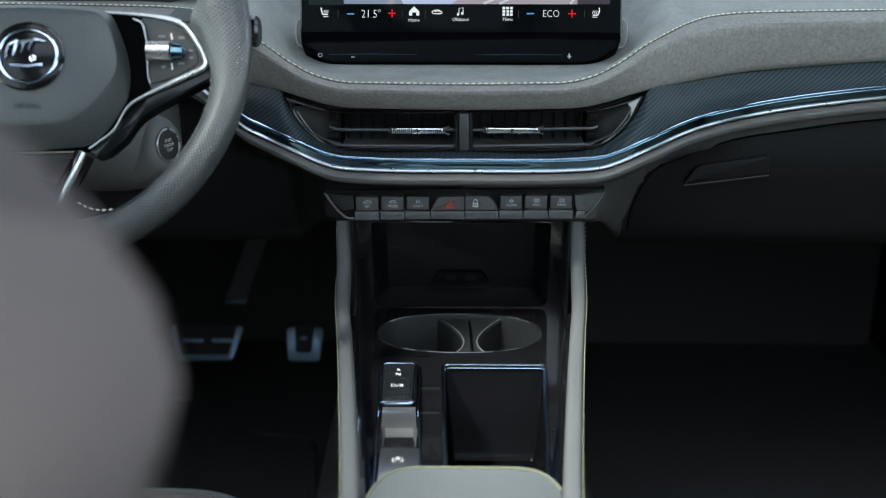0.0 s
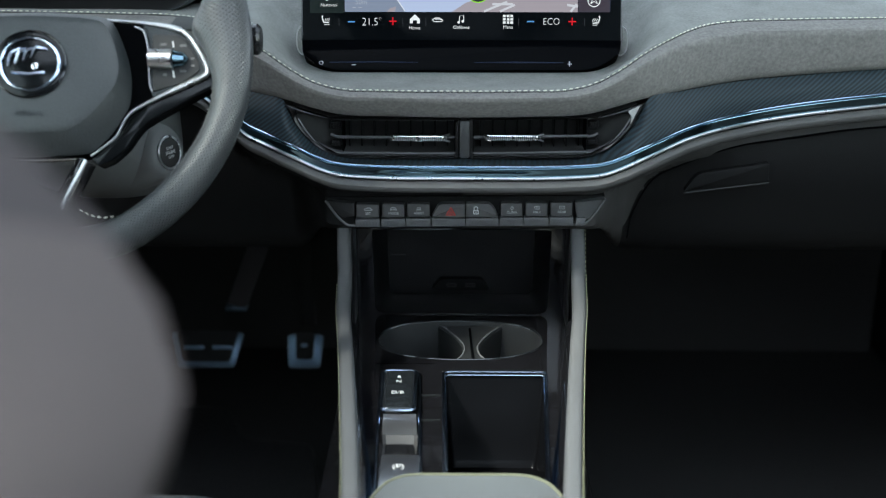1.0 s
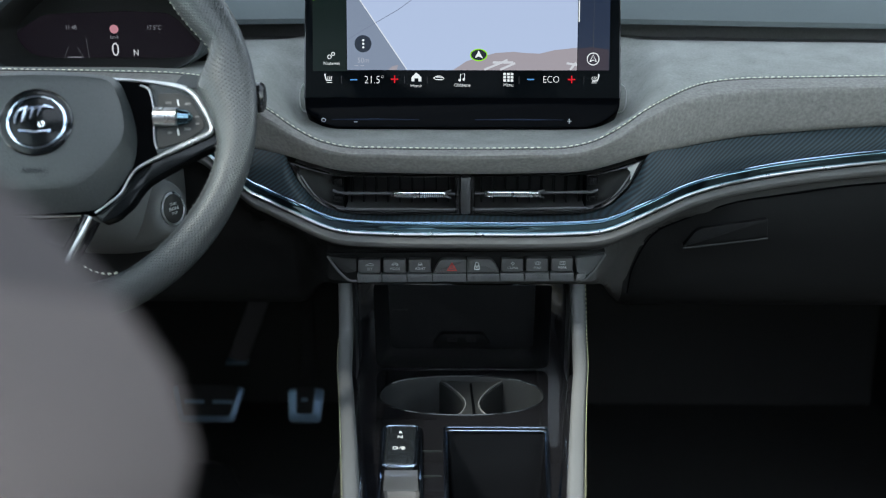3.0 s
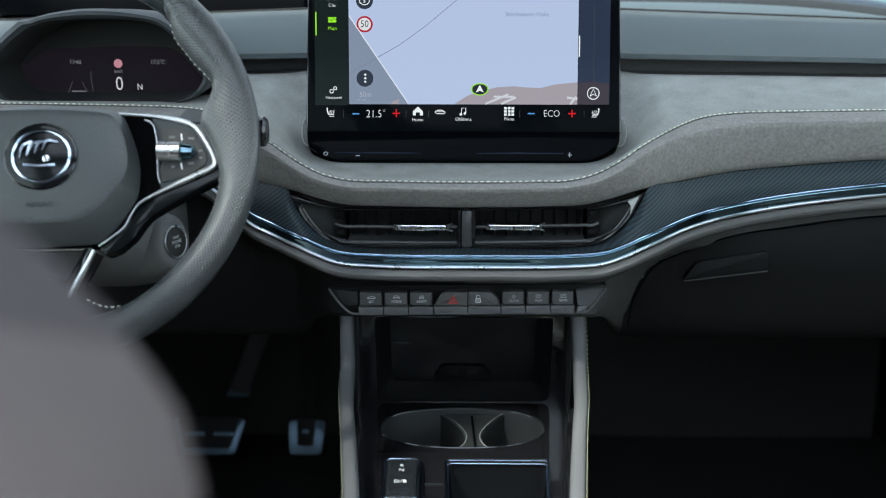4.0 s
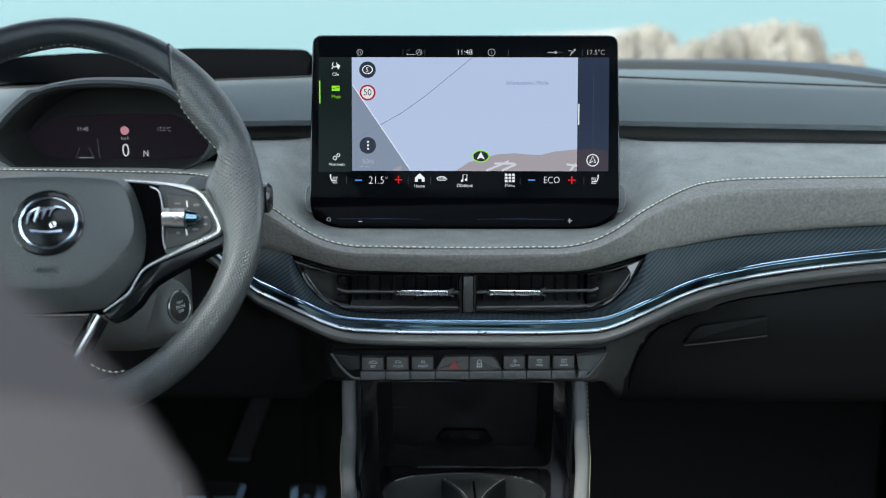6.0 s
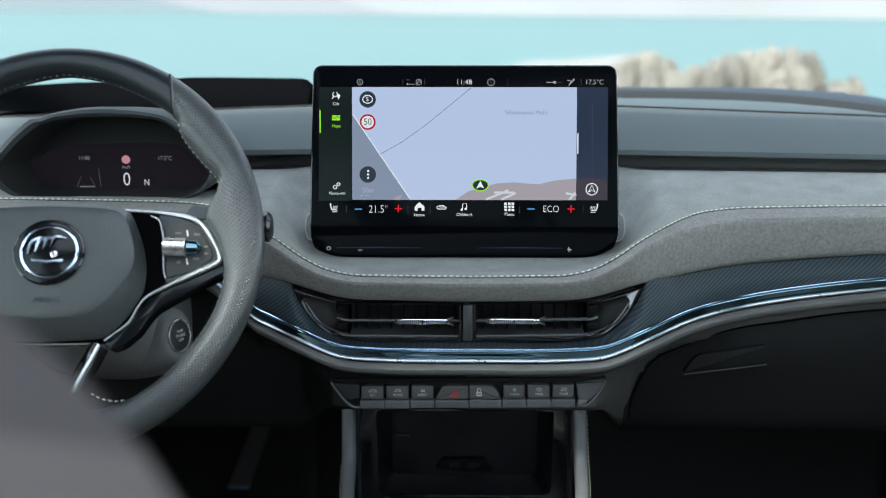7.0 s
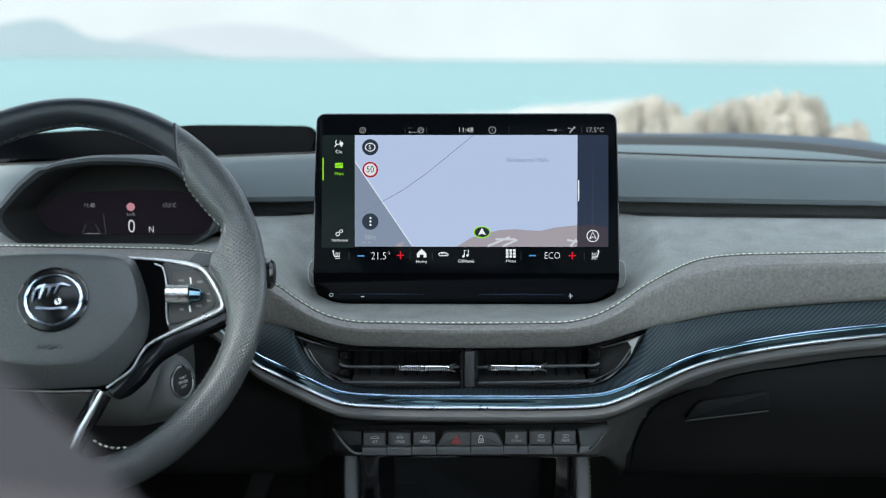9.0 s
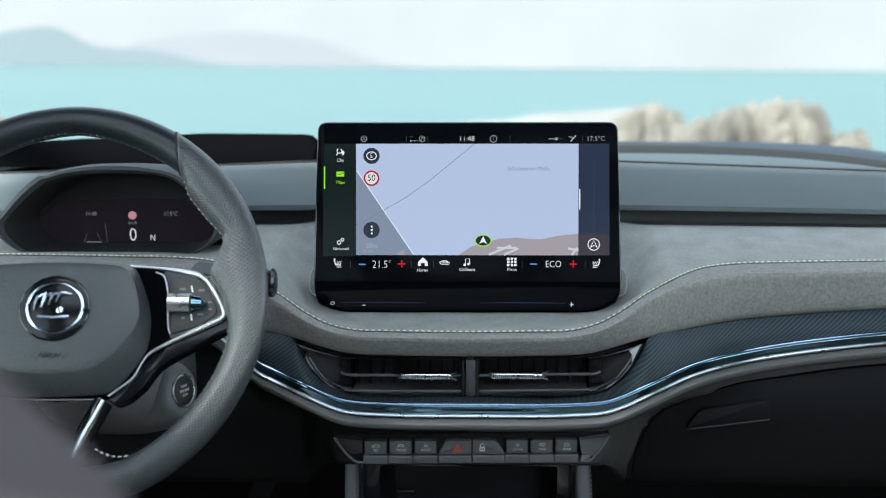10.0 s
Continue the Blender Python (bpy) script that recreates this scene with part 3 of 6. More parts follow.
def along(y, z):
    return np.stack([XS, np.broadcast_to(y, len(XS)), np.broadcast_to(z, len(XS))], 1)


dash = thing("dashboard", (0, 1.25, 0.66), "layered grey suede dashboard with carbon trim and chrome strip", "dashboard")
ax = np.abs(XS)
seam, edge, vent_edge, strip = on(STITCH, -0.006), on(EDGE), on(VENT_EDGE, 0.003), on(STRIP, 0.007)
climb = np.clip((-XS - 0.195) / 0.07, 0, 1)
climb = climb * climb * (3 - 2 * climb)  # the trim sweeps up towards the steering column
for line, height in ((seam, 0.0045), (edge, 0.020), (vent_edge, 0.022), (strip, 0.032)):
    line[:, 2] += height * climb
back_edge = along(1.33, 1.0732 - 0.010 * ax)
dip = np.clip((0.130 - np.abs(XS + 0.366)) / 0.028, 0, 1)  # the pad drops in front of the instruments
dip = dip * dip * (3 - 2 * dip)
rise = np.clip((ax - 0.152) / 0.05, 0, 1)
rise = rise * rise * (3 - 2 * rise)  # the shelf climbs beside the screen's foot
saddle = along(1.195 + 0.073 * rise - 0.03 * dip, 1.0065 + 0.058 * rise - 0.0095 * dip)
back_edge = moved(back_edge, 0, -0.022 * dip)
nose = np.stack([XS, np.minimum(seam[:, 1], edge[:, 1]) - 0.014, 0.80 * seam[:, 2] + 0.20 * edge[:, 2]], 1)
under = np.stack([XS, edge[:, 1] - 0.003, 0.17 * seam[:, 2] + 0.83 * edge[:, 2]], 1)
part("suede_shelf", loft([moved(back_edge, 0.012, -0.004), back_edge, saddle, moved(seam, 0.006, 0.0018), moved(seam, 0.0006, -0.0002)], 26), SUEDE_TOP, dash, "grey brushed suede shelf")
part("suede_front", loft([moved(seam, 0.0002, -0.0004), moved(seam, -0.0030, -0.0010), moved((seam + nose) / 2, -0.0035, 0.0012), nose, under, moved(edge, 0.010, 0.0012), moved(edge, 0.022, 0.004)], 32), SUEDE, dash, "grey suede front roll of the dashboard")
part("stitching", stitches(moved(seam, -0.0006, 0.0007), 0.0036, 0.0023, 0.00060), PALE_THREAD, dash, "pale yellow contrast stitching", "stuff")
# dark tube that paints the seam crease's shade beside the stitches
part("seam_crease_line", tube(moved(seam, -0.0015, -0.0010), 0.0006, 6), CREASE_TONE, dash, "dark raised line standing in for the shade in the seam's crease")
part("carbon_trim", loft([vent_edge, moved((vent_edge + strip) / 2, -0.003, 0), moved(strip, 0.001, 0.001)], 14), CARBON, dash, "dark woven carbon-look trim")
part("chrome_strip", loft([moved(strip, 0.002, -0.0004), moved(strip, -0.0042, -0.0008), moved(strip, -0.0046, -0.0026), moved(strip, -0.0041, -0.0058), moved(strip, -0.0032, -0.0094), moved(strip, 0.004, -0.0100)], 22),
     DARK_CHROME, dash, "polished dark chrome strip")
part("chrome_lip", tube(moved(strip, -0.0026, 0.0004), 0.0012, 8), LIP_METAL, dash, "upper lip of the strip, the reflected sky's blue in its colour")
bead = moved(strip, -0.0040, -0.0105)
part("chrome_bead", tube(bead, 0.0015, 8), SATIN, dash, "thin bright bead")
part("trim_groove", loft([moved(strip, 0.0025, -0.0108), moved(strip, -0.0016, -0.0122), moved(strip, 0.0025, -0.0136)], 6), PIANO, dash, "gloss black groove under the bead")
part("lower_moulding", loft([moved(strip, 0.002, -0.0128), moved(strip, -0.006, -0.0142), moved(strip, -0.0105, -0.0178), moved(strip, -0.006, -0.0235), moved(strip, 0.008, -0.0265)], 22),
     GREY_LIP, dash, "soft dark grey lower moulding")
knee = [moved(strip, 0.007, -0.0262), moved(strip, blend(0.018, 0.011), blend(-0.033, -0.033)), along(blend(1.148, 1.196), blend(0.892, strip[:, 2] - 0.05)),
        along(blend(1.149, 1.205), blend(0.858, 0.872)), along(blend(1.20, 1.252), blend(0.853, 0.80)), along(1.45, blend(0.86, 0.775))]
knee_mesh = np.array(loft(knee, 30)[0]).reshape(-1, len(XS), 3)
half = len(XS) // 2
part("knee_panel", sheet(knee_mesh[:, :half + 1].tolist()), KNEE, dash, "black lower panel on the driver's side")
part("centre_surround", sheet(knee_mesh[:, half:].tolist()), CENTRE_SKIN, dash, "dark grey panel between console and glovebox")

low = along(1.337, 1.0905 - 0.017 * ax)
high = along(1.47, 1.1375 - 0.037 * ax)
part("upper_pad", loft([moved(low, 0.03, -0.001), moved(low, 0.002, -0.0005), moved(low, -0.002, 0.003), moved(low, 0.004, 0.0075), moved((low + high) / 2, -0.004, 0.006), moved(high, -0.006, -0.0015), high], 24),
     SOFT, dash, "grey soft-touch upper dashboard pad")
part("shadow_gap", loft([moved(back_edge, 0.01, -0.004), moved(back_edge, 0.036, 0.0), moved(low, 0.028, 0.004)], 8), RECESS, dash, "dark recessed gap between the pads")
rear_y = 1.635 - 0.19 * np.clip(ax / 0.66, 0, 1.2)**4
top_back = along(rear_y, 1.1300 - 0.030 * np.clip(ax / 0.62, 0, 1.3)**5)
part("top_seam", tube(moved(high, 0.000, 0.0006), 0.0015, 6), DARK, dash, "dark seam")
part("top_shelf", loft([moved(high, 0.002, 0.0002), moved((high + top_back) / 2, 0, 0.001), top_back], 10), TOP_SKIN, dash, "grey dashboard top below the windscreen")
part("windscreen_cowl", loft([moved(top_back, 0, 0.0), moved(top_back, 0.012, 0.0065), moved(top_back, 0.035, 0.0098), moved(top_back, 0.10, 0.004), moved(top_back, 0.16, -0.012), along(1.90, 1.062), along(2.08, 1.05)], 30), COWL, dash, "black cowl band under the windscreen")


def hud_cover():
    xs = np.linspace(-0.70, -0.184, 60)
    rows = []
    for f in np.linspace(0, 1, 10):
        row = []
        for x in xs:
            e = min(1.0, max(0.0, (-0.184 - x) / 0.024))
            lift = 0.0375 * math.sqrt(1 - (1 - e)**2) * (1 - 0.10 * ((x + 0.40) / 0.3)**2)
            d = min(1.0, max(0.0, (-0.34 - x) / 0.10))
            lift -= 0.0062 * d * d * (3 - 2 * d) + 0.05 * max(0.0, -0.50 - x)
            s = min(1.0, f * 1.6)
            row.append((x, 1.482 + 0.13 * f - 0.02 * (1 - e), 1.123 + lift * math.sin(s * math.pi / 2) - (0.03 * max(0, f - 0.7))))
        rows.append(row)
    return sheet(rows)


part("display_cover", hud_cover(), SHADE_BLACK, dash, "matt black head-up display cover")


def glovebox():
    seam_line = spline([(0.166, 1.176, 0.838), (0.172, 1.186, 0.862), (0.190, 1.1915, 0.893), (0.215, 1.191, 0.908), (0.269, 1.190, 0.928), (0.324, 1.190, 0.937), (0.415, 1.189, 0.949), (0.60, 1.19, 0.955)], 60)
    part("glovebox_seam", tube(seam_line, 0.0008, 8), SHADE_BLACK, dash, "glovebox lid gap")
    tops = hermite([(p[0], p[2]) for p in seam_line[::6]] + [(0.72, 0.955)])
    rows = []
    for x in np.concatenate([np.linspace(0.1665, 0.22, 28), np.linspace(0.23, 0.70, 24)]):
        column = [np.array([np.interp(x, XS, row[:, k]) for k in range(3)]) for row in knee_mesh]
        ys, zs = np.array([c[1] for c in column]), np.array([c[2] for c in column])
        start = float(np.interp(-tops(np.array([x]))[0, 0], -zs, np.arange(len(zs))))
        steps = np.linspace(start, len(zs) - 1, 30)
        rows.append([(x, float(np.interp(k, np.arange(len(ys)), ys)) - 0.0025 * min(1, (k - start) / 1.2), float(np.interp(k, np.arange(len(zs)), zs))) for k in steps])
    part("glovebox_lid", sheet(rows), KNEE, dash, "black glovebox lid")
    box_m = Matrix.Translation((0.265, 1.190, 0.896)) @ facing(0, 0, 0, -6)
    outline = rounded([(-0.043, -0.015), (-0.030, 0.005), (0.040, 0.0165), (0.041, -0.0035)], [0.004, 0.006, 0.003, 0.003])
    grip = part("glovebox_handle", plate(outline, 0.02, box_m, 0.0015), KNEE, dash, "black recessed glovebox handle")
    part("handle_edge", tube([box_m @ Vector(p) for p in ((-0.042, -0.0152, 0.001), (0.0, -0.009, 0.0025), (0.041, -0.0042, 0.001))], 0.0011, 8), BLACK_SOFT, grip)


glovebox()


# ---- air vents ----
def air_vent(side):
    label = "gloss black air vent with dark slats and a chrome tab"
    inner = -0.0035 if side < 0 else 0.0085
    vent = thing("air_vent", (inner + side * 0.078, 1.15, 0.934), label, "air vent", "centre air vents")
    X = lambda s: inner + side * s
    tilt = lambda s, z: z + (0.012 * s if side > 0 else 0.0)
    lower = spline([(0, 0.9318), (0.060, 0.9318), (0.104, 0.9328), (0.121, 0.9372), (0.134, 0.9455), (0.147, 0.9600), (0.1540, 0.9740), (0.1582, 0.9822)], 40)
    upper = spline([(0.1582, 0.9822), (0.140, 0.9762), (0.124, 0.9718), (0.105, 0.9692), (0, 0.9688)], 24)[1:]
    ring = [tuple(p) for p in np.vstack([lower, upper])]
    mid = np.array((0.075, 0.951))

    def around(profile):
        return [[(X(mid[0] + (p[0] - mid[0]) * k), y, tilt(p[0], mid[1] + (p[1] - mid[1]) * k)) for p in ring] for y, k in profile]
    part("vent_housing", sheet(around(((1.1325, 1.045), (1.1285, 1.005), (1.1295, 0.972), (1.1360, 0.955))), False, True), VENT_GLOSS, vent, "gloss black vent surround")
    body = sheet(around(((1.136, 0.956), (1.200, 0.94))), False, True)
    n = len(ring)
    body[2].append(tuple(n + k for k in range(n)))
    part("vent_duct", body, DUCT, vent, "matt black duct behind the slats")
    # the hollowed cheek between the slats' ends and the outer edge
    edge_x = hermite([(0.9335, 0.116), (0.940, 0.130), (0.950, 0.1395), (0.962, 0.1475), (0.974, 0.1530)])
    zs = np.linspace(0.9345, 0.9725, 16)
    rims = edge_x(zs)[:, 0]
    rows = []
    for f in np.linspace(0, 1, 9):
        rows.append([(X(0.1085 + (r - 0.1085) * f), 1.1315 + 0.017 * (1 - f**2.2) , tilt(0.13, z)) for z, r in zip(zs, rims)])
    part("vent_cheek", sheet(rows), CHEEK, vent, "hollowed black cheek of the vent")
    for k in range(9):
        x = X(0.010 + 0.0118 * k)
        part("upright_fin", block((0.0014, 0.020, 0.034), (x, 1.176, 0.951), 0.0004, 1), FIN, vent)
    ends = ((0.9672, 0.0011, 0.109), (0.9500, 0.0017, 0.110), (0.9345, 0.0017, 0.110))
    for z, t, reach in ends:
        bar = [(X(s), 1.1375, tilt(s * 1.6, z)) for s in np.linspace(0.001, reach, 14)]
        part("slat", tube(bar, t, 8), VENT_BAR, vent)
    part("end_plate", block((0.0010, 0.026, 0.033), (X(0.1085), 1.152, tilt(0.11, 0.9512)), 0.0004, 1), SHADE_BLACK, vent)
    for line, t in (([(0.110, 1.1375, 0.9502), (0.1145, 1.1385, 0.9506), (0.1195, 1.1410, 0.9520)], 0.0014),
                    ([(0.110, 1.1360, 0.9345), (0.120, 1.1340, 0.9368), (0.131, 1.1330, 0.9440), (0.141, 1.1325, 0.9560), (0.149, 1.1320, 0.9690)], 0.0011),
                    ([(0.108, 1.1330, 0.9680), (0.124, 1.1315, 0.9708), (0.140, 1.1305, 0.9752), (0.1575, 1.1295, 0.9812)], 0.0009)):
        part("cheek_edge", tube([(X(p[0]), p[1], tilt(p[0], p[2])) for p in spline(line, 18)], t, 8), CHEEK_EDGE, vent, "polished edge of the cheek")
    for z, tall in ((0.9605, 0.0085), (0.9435, 0.0065)):
        grip = part("cheek_grip", block((0.0105, 0.006, tall), (X(0.1150), 1.1440, tilt(0.115, z)), 0.0022, 3), CHEEK, vent, "finely ribbed grip")
        for k in range(6):
            part("rib", block((0.0007, 0.001, tall * 0.7), (X(0.1112 + 0.0015 * k), 1.1407, tilt(0.115, z)), 0.0002, 1), CHEEK, grip)
    kx, kz = (-0.0403, 0.9515) if side < 0 else (0.0473, 0.9522)
    part("tab_carrier", block((0.0535, 0.010, 0.0040), (kx, 1.1345, kz - 0.0012), 0.0012, 2), VENT_BAR, vent, "dark carrier of the tab")
    tab = part("adjuster_tab", block((0.0485, 0.012, 0.0058), (kx, 1.132, kz), 0.0014, 2), CHROME, vent, "ribbed chrome adjuster tab")
    for k in range(24):
        if k not in (11, 12):
            part("rib", block((0.0009, 0.0016, 0.0042), (kx - 0.0215 + k * 0.00187, 1.1258, kz + 0.0002), 0.0003, 1), SATIN, tab)
    for lift in (1, -1):
        part("tab_prong", block((0.0075, 0.004, 0.0011), (0, 0, 0), 0.0003, 1, Matrix.Translation((kx + 0.0262, 1.1300, kz + lift * 0.0026)) @ pose(0, 0, 0, 0, -18 * lift, 0)), BRUSHED, tab, "forked metal end")
    part("tab_notch", block((0.0012, 0.0016, 0.0048), (kx, 1.1255, kz), 0.0002, 1), DARK, tab)
    # the right corner's glint is put into a pale matt colour, left stays dark
    tip = [(0.1450, 0.9775), (0.1560, 0.9828), (0.1520, 0.9740), (0.1482, 0.9655), (0.1488, 0.9725)] if side > 0 else [(0.1500, 0.9768), (0.1575, 0.9815), (0.1520, 0.9690)]
    corner = plate([(X(a), b) for a, b in tip], 0.006, facing(0, 1.1275, 0), 0.0006)
    bmesh.ops.recalc_face_normals(corner, faces=corner.faces)
    part("corner_accent", corner, HEADLINER if side > 0 else PIANO, vent, "pale triangle standing in for a glint on the corner" if side > 0 else "dark corner accent")


air_vent(-1)
air_vent(1)
part("vent_divider", block((0.0094, 0.03, 0.0355), (0.0030, 1.1405, 0.9508), 0.0015), VENT_BAR, dash, "dark grey divider between the vents")


# ---- row of buttons ----
def button_row():
    panel = thing("button_panel", (0.004, 1.14, 0.862), "row of black buttons under the dashboard moulding", "control panel")
    rise = lambda x: 0.013 * x
    part("panel_frame", plate(rounded([(-0.1325, 0.8890), (0.1395, 0.8920), (0.1205, 0.8640), (-0.1080, 0.8605)], 0.003), 0.012, facing(0, 1.1435, 0), 0.001), KNEE, panel, "black panel behind the buttons")
    cuts = [-0.1019, -0.0775, -0.0531, -0.0287, 0.0043, 0.0364, 0.0602, 0.0844, 0.1080]
    texts = ["SET", "MODE", "ASSIST", "", "", "CLIMA", "MAX", "REAR"]
    keys = []
    for k in range(8):
        a, b = cuts[k] + 0.0004, cuts[k + 1] - 0.0004
        mid = (a + b) / 2
        z = rise(mid)
        inset = 0.0011
        if k in (3, 4):
            # the two middle keys rise together out of the row
            shape = [(a, 0.8719), (b, 0.8719), (b, 0.8856), (a + 0.0100, 0.8856), (a + 0.0065, 0.8840)] if k == 3 else [(a, 0.8719), (b, 0.8719), (b - 0.0045, 0.8810), (b - 0.0095, 0.8856), (a, 0.8856)]
            key = part("button", plate([(x, h + z) for x, h in rounded(shape, 0.0012, 3)], 0.010, facing(0, 1.1347, 0), 0.001), BUTTON, panel)
        else:
            key = part("button", block((b - a - 2 * inset, 0.010, 0.0132), (mid, 1.1410, 0.8787 + z), 0.0012), BUTTON, panel)
        keys.append(key)
        skirt = part("ribbed_key", block((b - a, 0.012, 0.0080), (mid, 1.1395, 0.8672 + z), 0.0009), SKIRT, panel)
        for r in range(int((b - a - 0.001) / 0.0014)):
            part("rib", block((0.0007, 0.001, 0.0042), (a + 0.0012 + r * 0.0014, 1.1333, 0.8672 + z), 0.0002, 1), SKIRT, skirt)
        if texts[k]:
            part("lettering", words(texts[k], 0.0035, facing(mid + 0.0005, 1.1357, 0.8762 + z)), WHITE_PRINT, key, "white lettering", smooth=False)

    def mark(k, lines, x, z):
        for pts in lines:
            part("symbol", tube([(x + u, 1.1357, z + rise(x) + v) for u, v in pts], 0.00026, 5), WHITE_PRINT, keys[k], "white symbol")
    centre = lambda k: (cuts[k] + cuts[k + 1]) / 2 + 0.0005
    loop = lambda rx, ry, n=14: [(rx * math.cos(a), ry * math.sin(a)) for a in np.linspace(0, 2 * math.pi, n)]
    mark(0, [[(-0.0040, -0.0006), (-0.0036, 0.0006), (-0.0016, 0.0008), (-0.0006, 0.0017), (0.0016, 0.0017), (0.0028, 0.0007), (0.0040, 0.0004), (0.0040, -0.0006), (-0.0040, -0.0006)]], centre(0), 0.8803)
    mark(1, [[(-0.0028, -0.0012), (-0.0028, 0.0004), (-0.0018, 0.0018), (0.0018, 0.0018), (0.0028, 0.0004), (0.0028, -0.0012)], [(-0.0028, 0.0002), (0.0028, 0.0002)], [(-0.0022, -0.0006), (-0.0012, -0.0006)], [(0.0012, -0.0006), (0.0022, -0.0006)]], centre(1), 0.8803)
    mark(2, [[(-0.0020, -0.0016), (-0.0014, 0.0018), (0.0014, 0.0018), (0.0020, -0.0016)], [(-0.0010, 0.0004), (0.0010, 0.0004), (0.0010, -0.0006), (-0.0010, -0.0006), (-0.0010, 0.0004)]], centre(2), 0.8803)
    mark(5, [loop(0.0012, 0.0012), [(0, 0.0016), (0, 0.0021)], [(0, -0.0016), (0, -0.0021)], [(0.0016, 0), (0.0021, 0)], [(-0.0016, 0), (-0.0021, 0)]], centre(5), 0.8806)
    mark(6, [[(-0.0028, 0.0010), (-0.0014, 0.0017), (0.0014, 0.0017), (0.0028, 0.0010), (0.0018, -0.0012), (-0.0018, -0.0012), (-0.0028, 0.0010)], [(-0.0008, -0.0004), (-0.0008, 0.0011)], [(0.0008, -0.0004), (0.0008, 0.0011)]], centre(6), 0.8806)
    mark(7, [[(-0.0026, -0.0012), (0.0026, -0.0012), (0.0026, 0.0016), (-0.0026, 0.0016), (-0.0026, -0.0012)], [(-0.0009, -0.0002), (-0.0009, 0.0010)], [(0.0009, -0.0002), (0.0009, 0.0010)]], centre(7), 0.8806)
    tri, small = [(-0.0050, -0.0042), (0.0050, -0.0042), (0, 0.0046)], [(-0.0034, -0.0032), (0.0034, -0.0032), (0, 0.0026)]
    part("hazard_symbol", ring_plate(tri, small, 0.0002, facing(-0.0098, 1.1344, 0.8782)), RED_PRINT, keys[3], "red hazard triangle", smooth=False)
    part("hazard_core", ring_plate([(x * 0.62, y * 0.62) for x, y in small], [(x * 0.3, y * 0.3) for x, y in small], 0.0002, facing(-0.0098, 1.1343, 0.8780)), RED_PRINT, keys[3], smooth=False)
    body = rounded([(-0.0026, -0.0034), (0.0026, -0.0034), (0.0026, 0.0008), (-0.0026, 0.0008)], 0.0006)
    part("lock_symbol", ring_plate(body, [(x * 0.66, y * 0.60 - 0.0005) for x, y in body], 0.0002, facing(0.0143, 1.1344, 0.8786)), WHITE_PRINT, keys[4], "white padlock symbol", smooth=False)
    part("lock_core", plate(oval(0.0005, 0.0009, 10), 0.0002, facing(0.0143, 1.1344, 0.8774)), WHITE_PRINT, keys[4], smooth=False)
    part("lock_shackle", tube(spline([(0.0126, 1.1344, 0.8794), (0.0127, 1.1344, 0.8818), (0.0143, 1.1344, 0.8829), (0.0159, 1.1344, 0.8818), (0.0160, 1.1344, 0.8794)], 12), 0.0004, 6), WHITE_PRINT, keys[4])
    # right cap: the light it catches is put into a lighter colour
    cap = part("end_cap", plate(rounded([(0.1087, 0.8868), (0.1378, 0.8912), (0.1276, 0.8760), (0.1202, 0.8684), (0.1110, 0.8728)], [0.001, 0.002, 0.006, 0.004, 0.001], 4), 0.008, facing(0, 1.1365, 0), 0.0012), RAIL, panel, "end cap, its brighter light put into a lighter grey")
    part("cap_skirt", plate(rounded([(0.1110, 0.8720), (0.1200, 0.8722), (0.1185, 0.8660), (0.1095, 0.8645)], 0.0012), 0.008, facing(0, 1.1340, 0), 0.0008), SKIRT, cap)
    part("cap_edge", tube(spline([(0.1378, 1.1360, 0.8908), (0.1286, 1.1348, 0.8768), (0.1205, 1.1345, 0.8672), (0.1150, 1.1348, 0.8650)], 16), 0.0012, 8), RAIL, cap, "smooth end edge in the same lighter grey")
    # left cap: same kind of piece, darkened by colour for less light
    part("end_cap", plate(rounded([(-0.1300, 0.8880), (-0.1024, 0.8852), (-0.1024, 0.8720), (-0.1140, 0.8700)], [0.002, 0.001, 0.001, 0.004], 4), 0.006, facing(0, 1.1370, 0), 0.0012), BLACK_SOFT, panel, "end cap, its weaker light put into black")
    part("end_edge", tube(spline([(-0.1300, 1.1365, 0.8878), (-0.1190, 1.1355, 0.8725), (-0.1095, 1.1350, 0.8640), (-0.1022, 1.1350, 0.8632)], 16), 0.0013, 8), SKIRT, panel, "dark grey end edge")


button_row()

# ================= touchscreen =================
TILT = 14.4
FACE = facing(-0.0005, 1.1950, 1.0315, TILT)


def spot(px, py, lift=0.0):
    """A place on the display, from pixel positions in the camera's view: 540 by 282, middle bottom at (828, 500)."""
    return Vector(((px - 828) * 0.3065 / (540 - 8 * (500 - py) / 282), 0.162 * (500 - py) / 282, lift))


